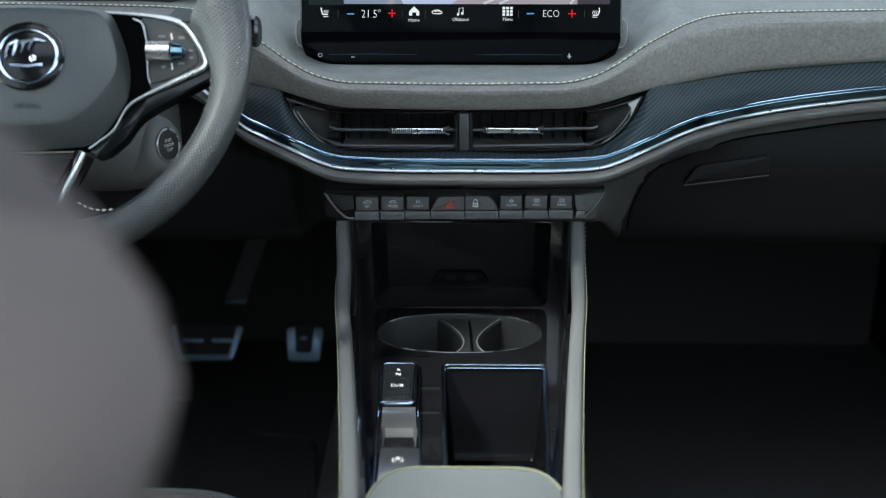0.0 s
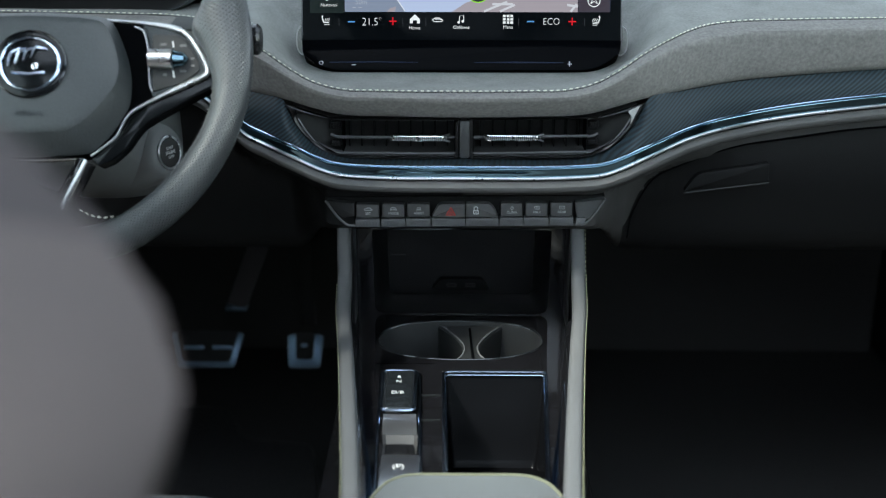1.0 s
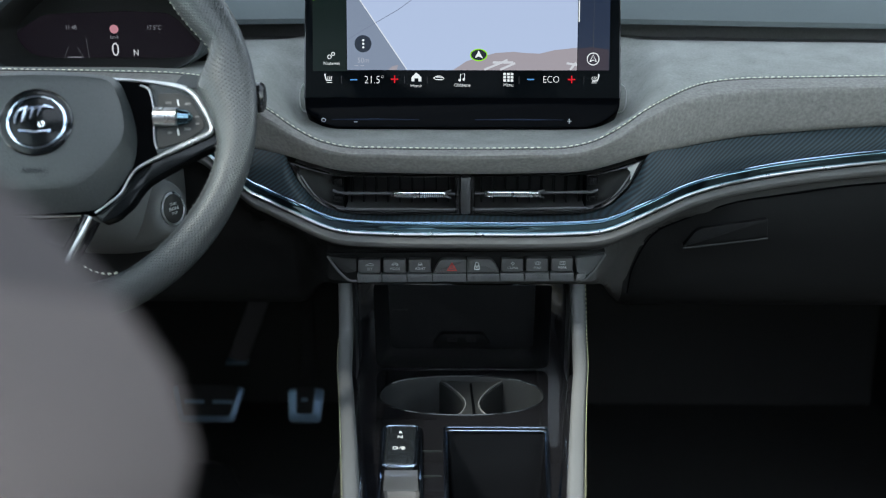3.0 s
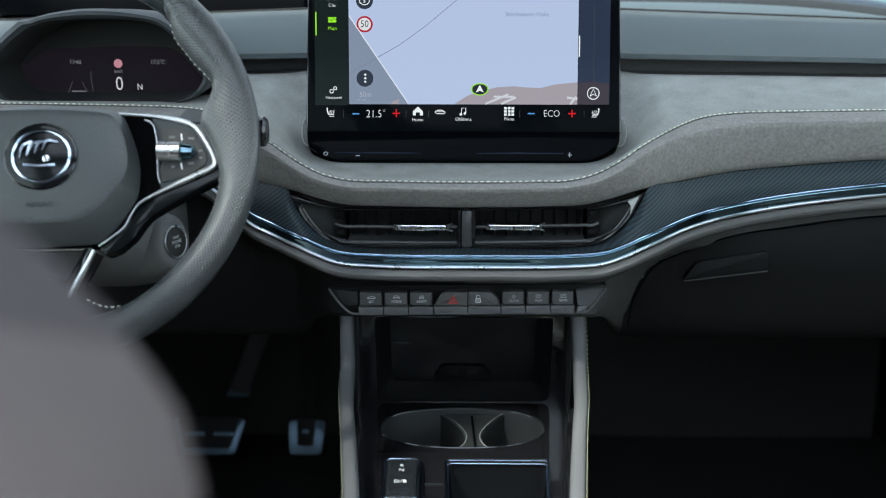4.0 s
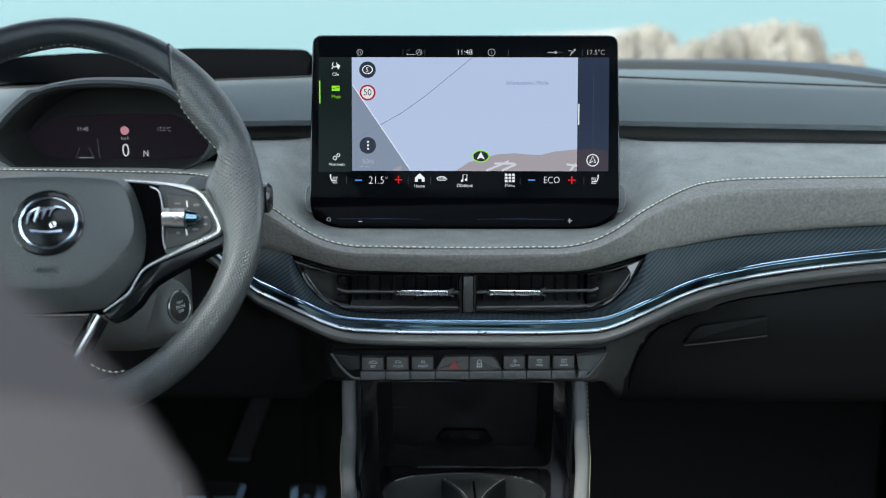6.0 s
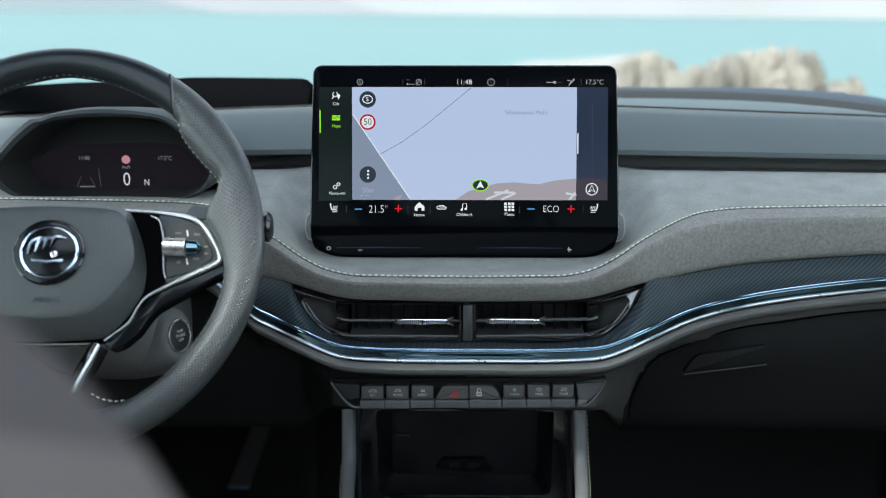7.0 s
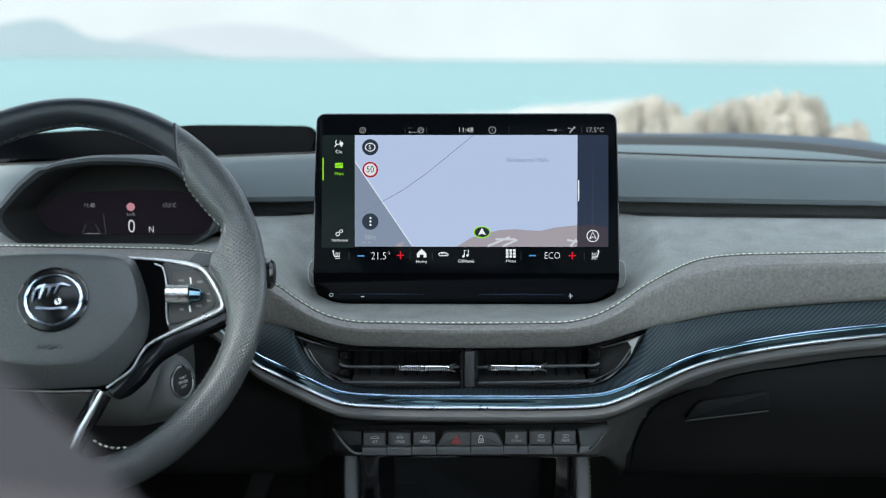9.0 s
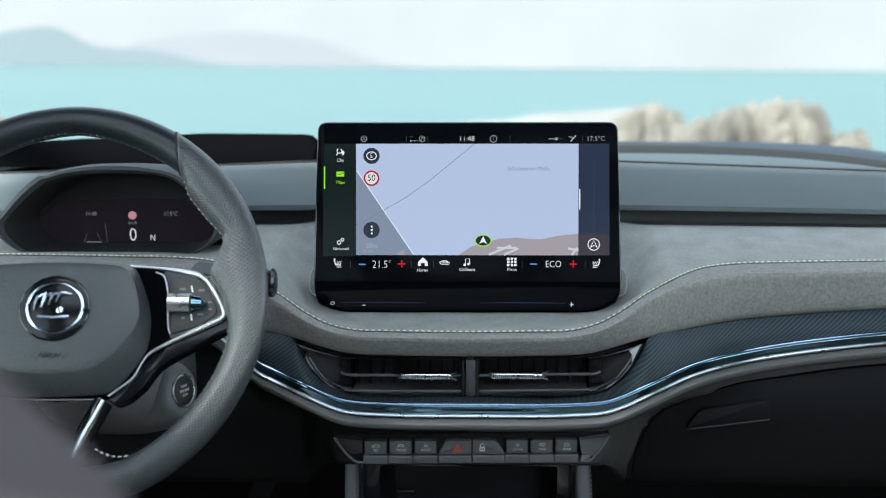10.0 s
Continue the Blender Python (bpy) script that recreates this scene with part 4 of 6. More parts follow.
def touchscreen():
    unit = thing("touchscreen", (0, 1.2, 1.005), "black free-standing touchscreen showing a navigation map, standing on the dashboard", "display")
    outline = rounded([(-0.1535, -0.001), (0.1535, -0.001), (0.1520, 0.1625), (-0.1520, 0.1625)], [0.001, 0.001, 0.009, 0.009])
    housing = part("housing", plate(outline, 0.016, FACE, 0.0015), SCREEN_BLACK, unit, "gloss black display glass")
    part("edge_trim", tube([FACE @ Vector(p) for p in ([(0.1538, 0.0, -0.0035)] + [(x, y + 0.0005, -0.0035) for x, y in outline[12:]] + [(-0.1538, 0.0, -0.0035)])], 0.0010, 6), PIANO, unit, "thin gloss edge")
    chin_pose = facing(-0.0005, 1.1950, 1.0315, 34)
    chin_line = rounded([(-0.1535, 0.0), (-0.1525, -0.0150), (-0.1300, -0.0308), (0.1290, -0.0306), (0.1525, -0.0125), (0.1535, 0.0)], [0, 0.006, 0.018, 0.018, 0.006, 0])
    chin = part("chin", plate(chin_line, 0.02, chin_pose, 0.0012), CHIN_BLACK, unit, "sloping gloss black volume bar")
    on_chin = lambda px, py: chin_pose @ Vector(((px - 828) * 0.000569, (500 - py) * 0.00064, 0.0004))
    part("power_mark", tube([on_chin(592 + 3.4 * math.cos(a), 537 + 2.8 * math.sin(a)) for a in np.linspace(0, 2 * math.pi, 14)], 0.0003, 5), WHITE_PRINT, chin)
    part("minus_mark", block((0.0036, 0.0006, 0.0007), on_chin(647, 540), 0), WHITE_PRINT, chin)
    part("plus_mark", merged(tube([on_chin(1007, 538), on_chin(1014, 538)], 0.0004, 5), tube([on_chin(1010, 534), on_chin(1010, 542)], 0.0004, 5)), WHITE_PRINT, chin)
    # blue streaks: a reflection along the touch slider, put into colour
    for a, b in ((606, 755), (850, 1000)):
        part("slider_streak", tube([on_chin(a, 536), on_chin((a + b) / 2, 535.5), on_chin(b, 536)], [0.0004, 0.0008, 0.0004], 8), SLIDER_STREAK, chin, "faint blue streak along the slider, a reflection put into colour")
    for s in (-1, 1):
        lens = oval(0.0085, 0.0140, 24, power=2.6)
        part("side_bracket", plate(lens, 0.03, facing(s * 0.1520, 1.204, 1.0300, 10), 0.002), SUEDE_TOP, unit, "grey suede-covered side bracket")
        part("bracket_edge", tube([facing(s * 0.1520, 1.204, 1.0300, 10) @ Vector((x, y, -0.0006)) for x, y in oval(0.0085, 0.0140, 32, power=2.6)], 0.0007, 6, True), HEADLINER, unit, "pale edge of the bracket")

    glow = {}

    def lit(name, colour, strength=1.0):
        key = (colour, strength)
        if key not in glow:
            glow[key] = glowing("display_" + name, colour, strength * LIT)
        return glow[key]
    LIT = SHOWN
    pale, white, dark, navy = (0.455, 0.53, 0.745), (0.85, 0.87, 0.90), (0.012, 0.016, 0.022), (0.018, 0.028, 0.060)

    def shape(name, pts, mat, level, parent=None, label=""):
        bm = plate([tuple(spot(*p))[:2] for p in pts], 0.0001, FACE @ Matrix.Translation((0, 0, 0.0002 + 0.00025 * level)))
        return part(name, bm, mat, parent or housing, label, smooth=False)

    def disc(name, px, py, r, mat, level, parent=None, label=""):
        return shape(name, [(px + r * math.cos(a), py + r * math.sin(a)) for a in np.linspace(0, -2 * math.pi, 28, endpoint=False)], mat, level, parent, label)

    def stroke(name, pts, width, mat, level, parent=None, label=""):
        ps = [FACE @ spot(*p, 0.0003 + 0.00025 * level) for p in pts]
        return part(name, tube(ps, width * 0.000285, 5, flat=1.0), mat, parent or housing, label)

    def text(body, px, py, height, mat, level=2, label="", squeeze=0.95, name="lettering"):
        fit = 0.69 if height < 9 else 0.80 if height < 10 else 0.82
        return part(name, words(body, height * fit * 0.00078, FACE @ Matrix.Translation(spot(px, py, 0.0003 + 0.00025 * level)), depth=0.00005, squeeze=squeeze, thin=0.016 if height > 11.5 and body != "50" else 0.004), mat, housing, label, smooth=False)

    W, R, B, G = lit("white", white), lit("red", (0.66, 0.008, 0.02)), lit("blue", (0.10, 0.30, 0.62)), lit("green", (0.30, 0.75, 0.02))
    grey, dim = lit("grey", (0.35, 0.36, 0.38)), lit("dim", (0.06, 0.065, 0.075))
    # the green of a reflection over the side menu is put into its glow
    shape("menu_column", [(572, 455), (630, 455), (630, 255), (574, 255)], lit("menu", (0.0020, 0.0075, 0.0060)), 0, None, "side menu, a green reflection put into its glow")
    shape("map", [(631, 453), (1024, 453), (1024, 255), (631, 255)], lit("map", pale), 0, None, "pale blue sea on the map")
    shape("map_column", [(1025, 453), (1079, 453), (1078, 255), (1025, 255)], lit("navy", navy), 0, None, "dark blue map column")
    shape("map_zone", [(631, 453), (733, 453), (631, 302)], lit("zone", (0.22, 0.26, 0.36)), 1, None, "grey-blue zone on the map")
    stroke("map_border", [(632, 303), (733, 452)], 1.8, lit("border", (0.75, 0.77, 0.85)), 2)
    stroke("map_route", [(632, 402), (660, 385), (718, 352), (760, 322), (840, 256)], 1.2, lit("route", (0.20, 0.23, 0.33)), 2)
    land = [(812, 453), (835, 438), (858, 431), (885, 424), (915, 422), (935, 424), (960, 425), (985, 419), (1024, 415), (1024, 453)]
    shape("map_land", land, lit("land", (0.36, 0.315, 0.355)), 1, None, "brown-grey land on the map")
    shape("map_islet", [(702, 453), (708, 447), (718, 444), (716, 453)], lit("land", (0.36, 0.315, 0.355)), 2)
    shape("map_land_dark", [(1025, 453), (1025, 416), (1050, 414), (1078, 418), (1078, 453)], lit("land_dark", (0.045, 0.035, 0.050)), 1)
    for pts in ([(866, 452), (905, 436)], [(880, 440), (915, 440)], [(893, 452), (918, 441)], [(1012, 452), (1022, 440)], [(1006, 441), (1024, 444)]):
        stroke("map_marking", pts, 4.0, lit("marking", (0.60, 0.60, 0.66)), 2)
    egg = lambda rx, ry: [(856 + rx * math.cos(a), 427.5 + ry * math.sin(a)) for a in np.linspace(0, -2 * math.pi, 28, endpoint=False)]
    shape("position_ring", egg(15, 10.5), G, 3, None, "green position ring")
    shape("position_disc", egg(13, 8.8), lit("dark", dark), 4)
    shape("position_arrow", [(849, 433), (856, 430), (863, 433), (856, 420)], W, 5)
    for px, py in ((658.5, 277), (658.5, 409)):
        disc("round_button", px, py, 14.5, lit("button", (0.022, 0.030, 0.050)), 3, None, "dark round button")
    stroke("loop_icon", [(658.5 + 8.5 * math.cos(a), 277 + 7 * math.sin(a)) for a in np.linspace(0, 2 * math.pi, 22)], 1.6, W, 4)
    text("S", 658, 277, 10, W, 4)
    for k in (-6, 0, 6):
        disc("menu_dot", 659, 409 + k, 1.9, W, 4)
    disc("speed_sign", 658.5, 317, 14, lit("sign_red", (0.42, 0.012, 0.03)), 3, None, "red-ringed speed limit sign")
    disc("speed_face", 658.5, 317, 10.8, lit("sign", (0.72, 0.73, 0.75)), 4)
    text("50", 658.5, 317, 15, lit("dark", dark), 5, squeeze=0.86)
    for a, b in ((644, 650), (654, 660)):
        stroke("scale_bar", [(a, 446), (b, 446)], 1.2, lit("faint", (0.40, 0.42, 0.50)), 3)
    text("50m", 659, 437, 11, lit("faint", (0.40, 0.42, 0.50)), 3)
    text("Středozemní Moře", 936, 300, 9.5, lit("sea_name", (0.18, 0.23, 0.39)), 2)
    stroke("compass_ring", [(1051 + 10 * math.cos(a), 434 + 10 * math.sin(a)) for a in np.linspace(0, 2 * math.pi, 26)], 1.8, W, 3, None, "white compass")
    stroke("compass_arrow", [(1045.5, 439), (1051, 426.5), (1056.5, 439), (1051, 435.5), (1045.5, 439)], 1.6, W, 3)
    stroke("scroll_bar", [(1026, 336), (1026, 372)], 2.2, W, 2)
    stroke("side_line", [(1051, 285), (1051, 415)], 0.8, dim, 2)
    stroke("menu_marker", [(575, 296), (575, 336)], 2.4, G, 2)
    text("Cíle", 603, 285, 8.5, W); text("Mapa", 603.5, 324, 8.5, G); text("Nastavení", 604.5, 442, 8, W)
    stroke("goal_icon", [(601.5 + 4.2 * math.cos(a), 268 + 4.2 * math.sin(a)) for a in np.linspace(-0.9, 4.2, 16)], 1.6, W, 2)
    stroke("goal_icon", [(599, 272), (596, 276)], 1.8, W, 2)
    disc("goal_pin", 607.5, 270.5, 3.0, W, 2)
    shape("goal_pin", [(604.9, 271.8), (607.5, 277.2), (610.1, 271.8)], W, 2)
    shape("map_icon", [(596, 314), (610, 314), (610, 305), (596, 305)], G, 2)
    stroke("map_fold", [(597, 309), (603, 311), (605, 307), (610, 309)], 1.0, lit("dark", dark), 3)
    for px, py, r in ((601, 431, 3.2), (607, 426, 2.6)):
        stroke("gear_icon", [(px + r * math.cos(a), py + r * math.sin(a)) for a in np.linspace(0, 2 * math.pi, 12)], 1.5, W, 2)
    text("11:48", 827, 246.5, 12, W); text("17.5°C", 1054, 246.5, 11, grey)
    stroke("status_ring", [(874 + 6 * math.cos(a), 246.5 + 6 * math.sin(a)) for a in np.linspace(0, 2 * math.pi, 16)], 1.2, grey, 2)
    text("1", 874, 246.5, 8, grey)
    stroke("status_ring", [(645 + 5 * math.cos(a), 246.5 + 5 * math.sin(a)) for a in np.linspace(0, 2 * math.pi, 14)], 1.1, grey, 2)
    stroke("status_arrow", [(643, 249), (645, 243.5), (647, 249)], 1.0, grey, 2)
    stroke("status_globe", [(748 + 5 * math.cos(a), 246.5 + 5 * math.sin(a)) for a in np.linspace(0, 2 * math.pi, 16)], 1.1, grey, 2)
    stroke("status_globe", [(745, 249), (749, 243), (751, 248)], 1.3, grey, 2)
    disc("status_dot", 728, 250, 1.5, grey, 2)
    stroke("status_bar", [(728, 250), (742, 250)], 0.9, grey, 2)
    stroke("status_bar", [(726, 242.5), (732, 242.5)], 1.2, dim, 2)
    stroke("status_bar", [(971, 246.5), (984, 246.5)], 1.6, grey, 2)
    disc("status_dot", 985, 246.5, 2.6, grey, 2)
    stroke("status_bar", [(988, 246.5), (997, 246.5)], 0.9, dim, 2)
    disc("status_head", 1018, 241.8, 1.8, grey, 2)
    stroke("status_air", [(1007, 243), (1012, 243.6)], 1.6, grey, 2)
    stroke("status_figure", [(1010, 252), (1014, 244), (1018, 243), (1012, 249)], 1.8, grey, 2)
    for px in (720, 758, 903, 1031):
        stroke("divider", [(px, 241), (px, 252)], 0.7, dim, 2)
    for px in (621, 729, 768, 905, 925, 1036):
        stroke("divider", [(px, 463), (px, 476)], 0.7, dim, 2)
    for px, mirror in ((599, 1), (1055, -1)):
        stroke("seat_icon", [(px - 6.5 * mirror, 461), (px - 5.5 * mirror, 466), (px - 4 * mirror, 470.5), (px + 5 * mirror, 471)], 2.2, W, 2)
        stroke("seat_icon", [(px - 7 * mirror, 460), (px - 4.8 * mirror, 460.5)], 2.0, W, 2)
        for k in range(3):
            x = px + (-1.5 + 3.2 * k) * mirror
            stroke("heat_wave", [(x, 463.5), (x + 1.0, 465), (x - 0.6, 467), (x + 0.4, 469)], 1.1, W, 2)
        stroke("seat_icon", [(px - 3 * mirror, 474.2), (px + 6 * mirror, 474.2)], 1.2, W, 2)
    stroke("minus_sign", [(636, 469.5), (648, 469.5)], 2.4, B, 2)
    stroke("minus_sign", [(939, 468.5), (951, 468.5)], 2.4, B, 2)
    for px in (712, 1015):
        stroke("plus_sign", [(px - 6.5, 468.5), (px + 6.5, 468.5)], 2.5, R, 2)
        stroke("plus_sign", [(px, 462), (px, 475)], 2.5, R, 2)
    text("21.5°", 677, 470, 17, W, squeeze=0.85); text("ECO", 980, 469, 15, W, squeeze=0.85)
    text("Home", 749, 479.5, 8.5, W); text("Oblíbené", 828, 478.5, 8.5, W); text("Menu", 907, 478, 8.5, W)
    shape("home_icon", [(741, 472), (741, 465), (749.5, 457), (758, 465), (758, 472), (753, 472), (753, 467), (746, 467), (746, 472)], W, 2)
    stroke("car_glass", [(783.5, 465.5), (786, 463.8), (790, 463.8), (793.5, 466), (783.5, 465.5)], 0.9, W, 2)
    stroke("car_icon", [(779, 466), (784, 463), (791, 463), (797, 467), (795, 469), (782, 469), (779, 466)], 1.5, W, 2)
    stroke("note_icon", [(825, 470), (825, 460), (832, 459), (832, 468)], 1.5, W, 2)
    disc("note_head", 823.5, 470, 2.2, W, 2); disc("note_head", 830.5, 468.5, 2.2, W, 2)
    for i in range(3):
        for j in range(3):
            x, y = 900.5 + 6.3 * i, 459.5 + 5.4 * j
            shape("menu_tile", [(x - 2.3, y + 2), (x + 2.3, y + 2), (x + 2.3, y - 2), (x - 2.3, y - 2)], W, 2)


touchscreen()


# ================= instrument cluster =================
def cluster():
    unit = thing("instrument_cluster", (-0.366, 1.27, 1.05), "hooded digital instrument cluster with a dim display", "instrument cluster")
    eye = spline([(-0.472, 0, 1.084), (-0.459, 0, 1.101), (-0.440, 0, 1.118), (-0.417, 0, 1.1315), (-0.390, 0, 1.1350), (-0.366, 0, 1.1355), (-0.335, 0, 1.1355), (-0.308, 0, 1.132), (-0.288, 0, 1.118), (-0.272, 0, 1.099), (-0.262, 0, 1.082),
                  (-0.275, 0, 1.063), (-0.300, 0, 1.0565), (-0.366, 0, 1.0555), (-0.438, 0, 1.0565), (-0.461, 0, 1.065)], 90, True)
    mid = np.array((-0.366, 0, 1.095))

    def ring(y, grow, drop=0.0):
        out = []
        for p in eye:
            d = p - mid
            w = d / np.linalg.norm(d)
            up = max(0.0, w[2])
            q = p + w * grow * (1.5 if w[0] < -0.85 else 1.0) * (0.35 + 0.65 * min(1, max(0, (p[2] - 1.056) * 40)))
            out.append((q[0], y, q[2] - drop * up))
        return out
    part("hood", sheet([ring(1.40, 0.012, 0.030), ring(1.30, 0.013, 0.006), ring(1.235, 0.012), ring(1.221, 0.0105), ring(1.2185, 0.007), ring(1.222, 0.0035)], False, True), HOOD, unit, "grey soft hood rim")
    part("hood_lining", sheet([ring(1.222, 0.0035), ring(1.232, 0.001), ring(1.262, -0.001), ring(1.292, -0.004)], False, True), DARK, unit, "matt black hood lining")
    face = facing(0, 1.2915, 0)
    part("display_panel", plate([(p[0], p[2]) for p in ring(0, 0.004)], 0.004, face), DARK, unit, "dark surround of the cluster display")
    lit_line = rounded([(-0.470, 1.0515), (-0.299, 1.0515), (-0.268, 1.064), (-0.302, 1.1035), (-0.350, 1.1055), (-0.436, 1.1020), (-0.470, 1.081)], 0.012)
    part("lit_panel", plate(lit_line, 0.0003, facing(0, 1.2910, 0)), glowing("cluster_panel", (0.0075, 0.0053, 0.0086), SHOWN), unit, "dim purple-black lit panel", smooth=False)
    W = glowing("cluster_white", (0.62, 0.62, 0.66), SHOWN)
    grey = glowing("cluster_grey", (0.20, 0.20, 0.23), SHOWN)
    for body, x, z, s, mat in (("0", -0.3635, 1.0650, 0.0195, W), ("N", -0.3420, 1.0620, 0.0090, W), ("km/h", -0.3635, 1.0785, 0.005, grey), ("11:48", -0.4085, 1.0882, 0.0062, grey), ("17.5°C", -0.3215, 1.0882, 0.0062, grey)):
        part("reading", words(body, s * 1.05, facing(x, 1.2908, z), squeeze=0.85), mat, unit, "lit reading", smooth=False)
    part("warning_disc", plate(oval(0.0046, 0.0046, 24), 0.0002, facing(-0.3635, 1.2909, 1.0868)), glowing("cluster_pink", (0.50, 0.22, 0.27), SHOWN), unit, "pinkish round sign", smooth=False)
    faint = glowing("cluster_faint", (0.075, 0.075, 0.085), SHOWN)
    for a, b in (((-0.4195, 1.0530), (-0.4130, 1.0680)), ((-0.3960, 1.0530), (-0.4030, 1.0680)), ((-0.3915, 1.0530), (-0.3935, 1.0780))):
        part("lane_mark", tube([(a[0], 1.2908, a[1]), (b[0], 1.2908, b[1])], 0.00028, 5), faint, unit)
    for x, w in ((-0.3845, 0.0055), (-0.3430, 0.0065)):
        part("status_mark", block((w, 0.0004, 0.0013), (x, 1.2908, 1.0556), 0), grey, unit)
    part("lane_bar", tube([(-0.4145, 1.2908, 1.0576), (-0.3990, 1.2908, 1.0576)], 0.0005, 5), grey, unit)


cluster()


# ================= steering wheel =================
WHEEL = Matrix.Translation((-0.346, 1.002, 1.045)) @ facing(0, 0, 0, 25)


RIM_OUT, RIM_DEEP, RIM_UP, SEAM = 0.1775, 0.0150, 0.0035, 54.5
# the rim's inner radius by the angle above the level: full at the thumbs, wide where the spokes run in
RIM_IN = hermite([(-90, 0.1475), (-40, 0.1475), (-12, 0.1480), (-6, 0.1450), (0, 0.1395), (6, 0.1330), (10, 0.1295), (14, 0.1325), (18, 0.1405), (22.5, 0.1475), (26, 0.1455), (31, 0.1420),
                  (38, 0.1403), (44, 0.1412), (48, 0.1445), (52, 0.1480), (66, 0.1490), (78, 0.1505), (90, 0.1525)])


def rim_point(a, r):
    """A place on the rim's centre line at an angle; the bottom is slightly flattened."""
    u, v = r * math.cos(a), r * math.sin(a)
    low = -r + 0.006
    if v < low + 0.02:
        v = low + 0.02 - 0.02 * math.tanh((low + 0.02 - v) / 0.02)
    return np.array((u, v, 0.0))


def rim_at(a, b, grow=0.0):
    """A place on the rim's skin: the angle round the wheel and round the section; the sections lean near the seams."""
    deg = (math.degrees(a) + 90) % 360 - 90
    side = 1 if deg <= 90 else -1
    up = deg if deg <= 90 else 180 - deg
    lean = max(0.0, 1 - abs(up - SEAM) / 16)**1.5
    a = a + side * radians(5.0) * lean * math.cos(b)
    r = (RIM_OUT - RIM_IN(np.array([up]))[0, 0]) / 2
    c = rim_point(a, RIM_OUT - r)
    out = c / np.linalg.norm(c)
    return WHEEL @ Vector(c + out * (r + grow) * math.cos(b) + np.array((0, RIM_UP, (RIM_DEEP + grow) * math.sin(b))))


def rim_piece(name, a0, a1, mat, label, wheel, count=70):
    """A stretch of the rim as an oval tube, unwrapped by length and girth."""
    bm = bmesh.new()
    uv = bm.loops.layers.uv.new("length_girth")
    sides, rows = 28, []
    for k in range(count + 1):
        a = a0 + (a1 - a0) * k / count
        rows.append([bm.verts.new(rim_at(a, 2 * math.pi * j / sides)) for j in range(sides)])
    for k in range(count):
        for j in range(sides):
            f = bm.faces.new((rows[k][j], rows[k + 1][j], rows[k + 1][(j + 1) % sides], rows[k][(j + 1) % sides]))
            for loop, (i, jj) in zip(f.loops, ((k, j), (k + 1, j), (k + 1, j + 1), (k, j + 1))):
                loop[uv].uv = ((a0 + (a1 - a0) * i / count) * 0.165, jj * 2 * math.pi * 0.0165 / sides)
    for row in (rows[0], rows[-1]):
        bm.faces.new(row)
    bmesh.ops.recalc_face_normals(bm, faces=bm.faces)
    return part(name, bm, mat, wheel, label, sharp=60)


def cushion(outline, height, m, depth=0.02, rings=9, power=3.0, crown=None):
    """A padded shape: the outline, domed to a height, with a wall down its edge."""
    p = np.array(outline)
    mid = p.mean(0)
    rows = [[m @ Vector((*q, -depth)) for q in p]]
    for k in range(rings):
        s = 1 - (k / rings)**1.4
        s = max(s, 0.02)
        rows.append([m @ Vector((*(mid + (q - mid) * s), height * (1 - s**power))) for q in p])
    v, e, f = sheet([[tuple(c) for c in r] for r in rows], False, True)
    n = len(p)
    f.append(tuple((rings) * n + k for k in range(n)))
    return (v, e, f)


def mirrored(pts):
    """The outline of a shape that is alike on both sides, from its right half, top to bottom."""
    return list(pts) + [(-x, y) for x, y in reversed(pts) if abs(x) > 1e-6]


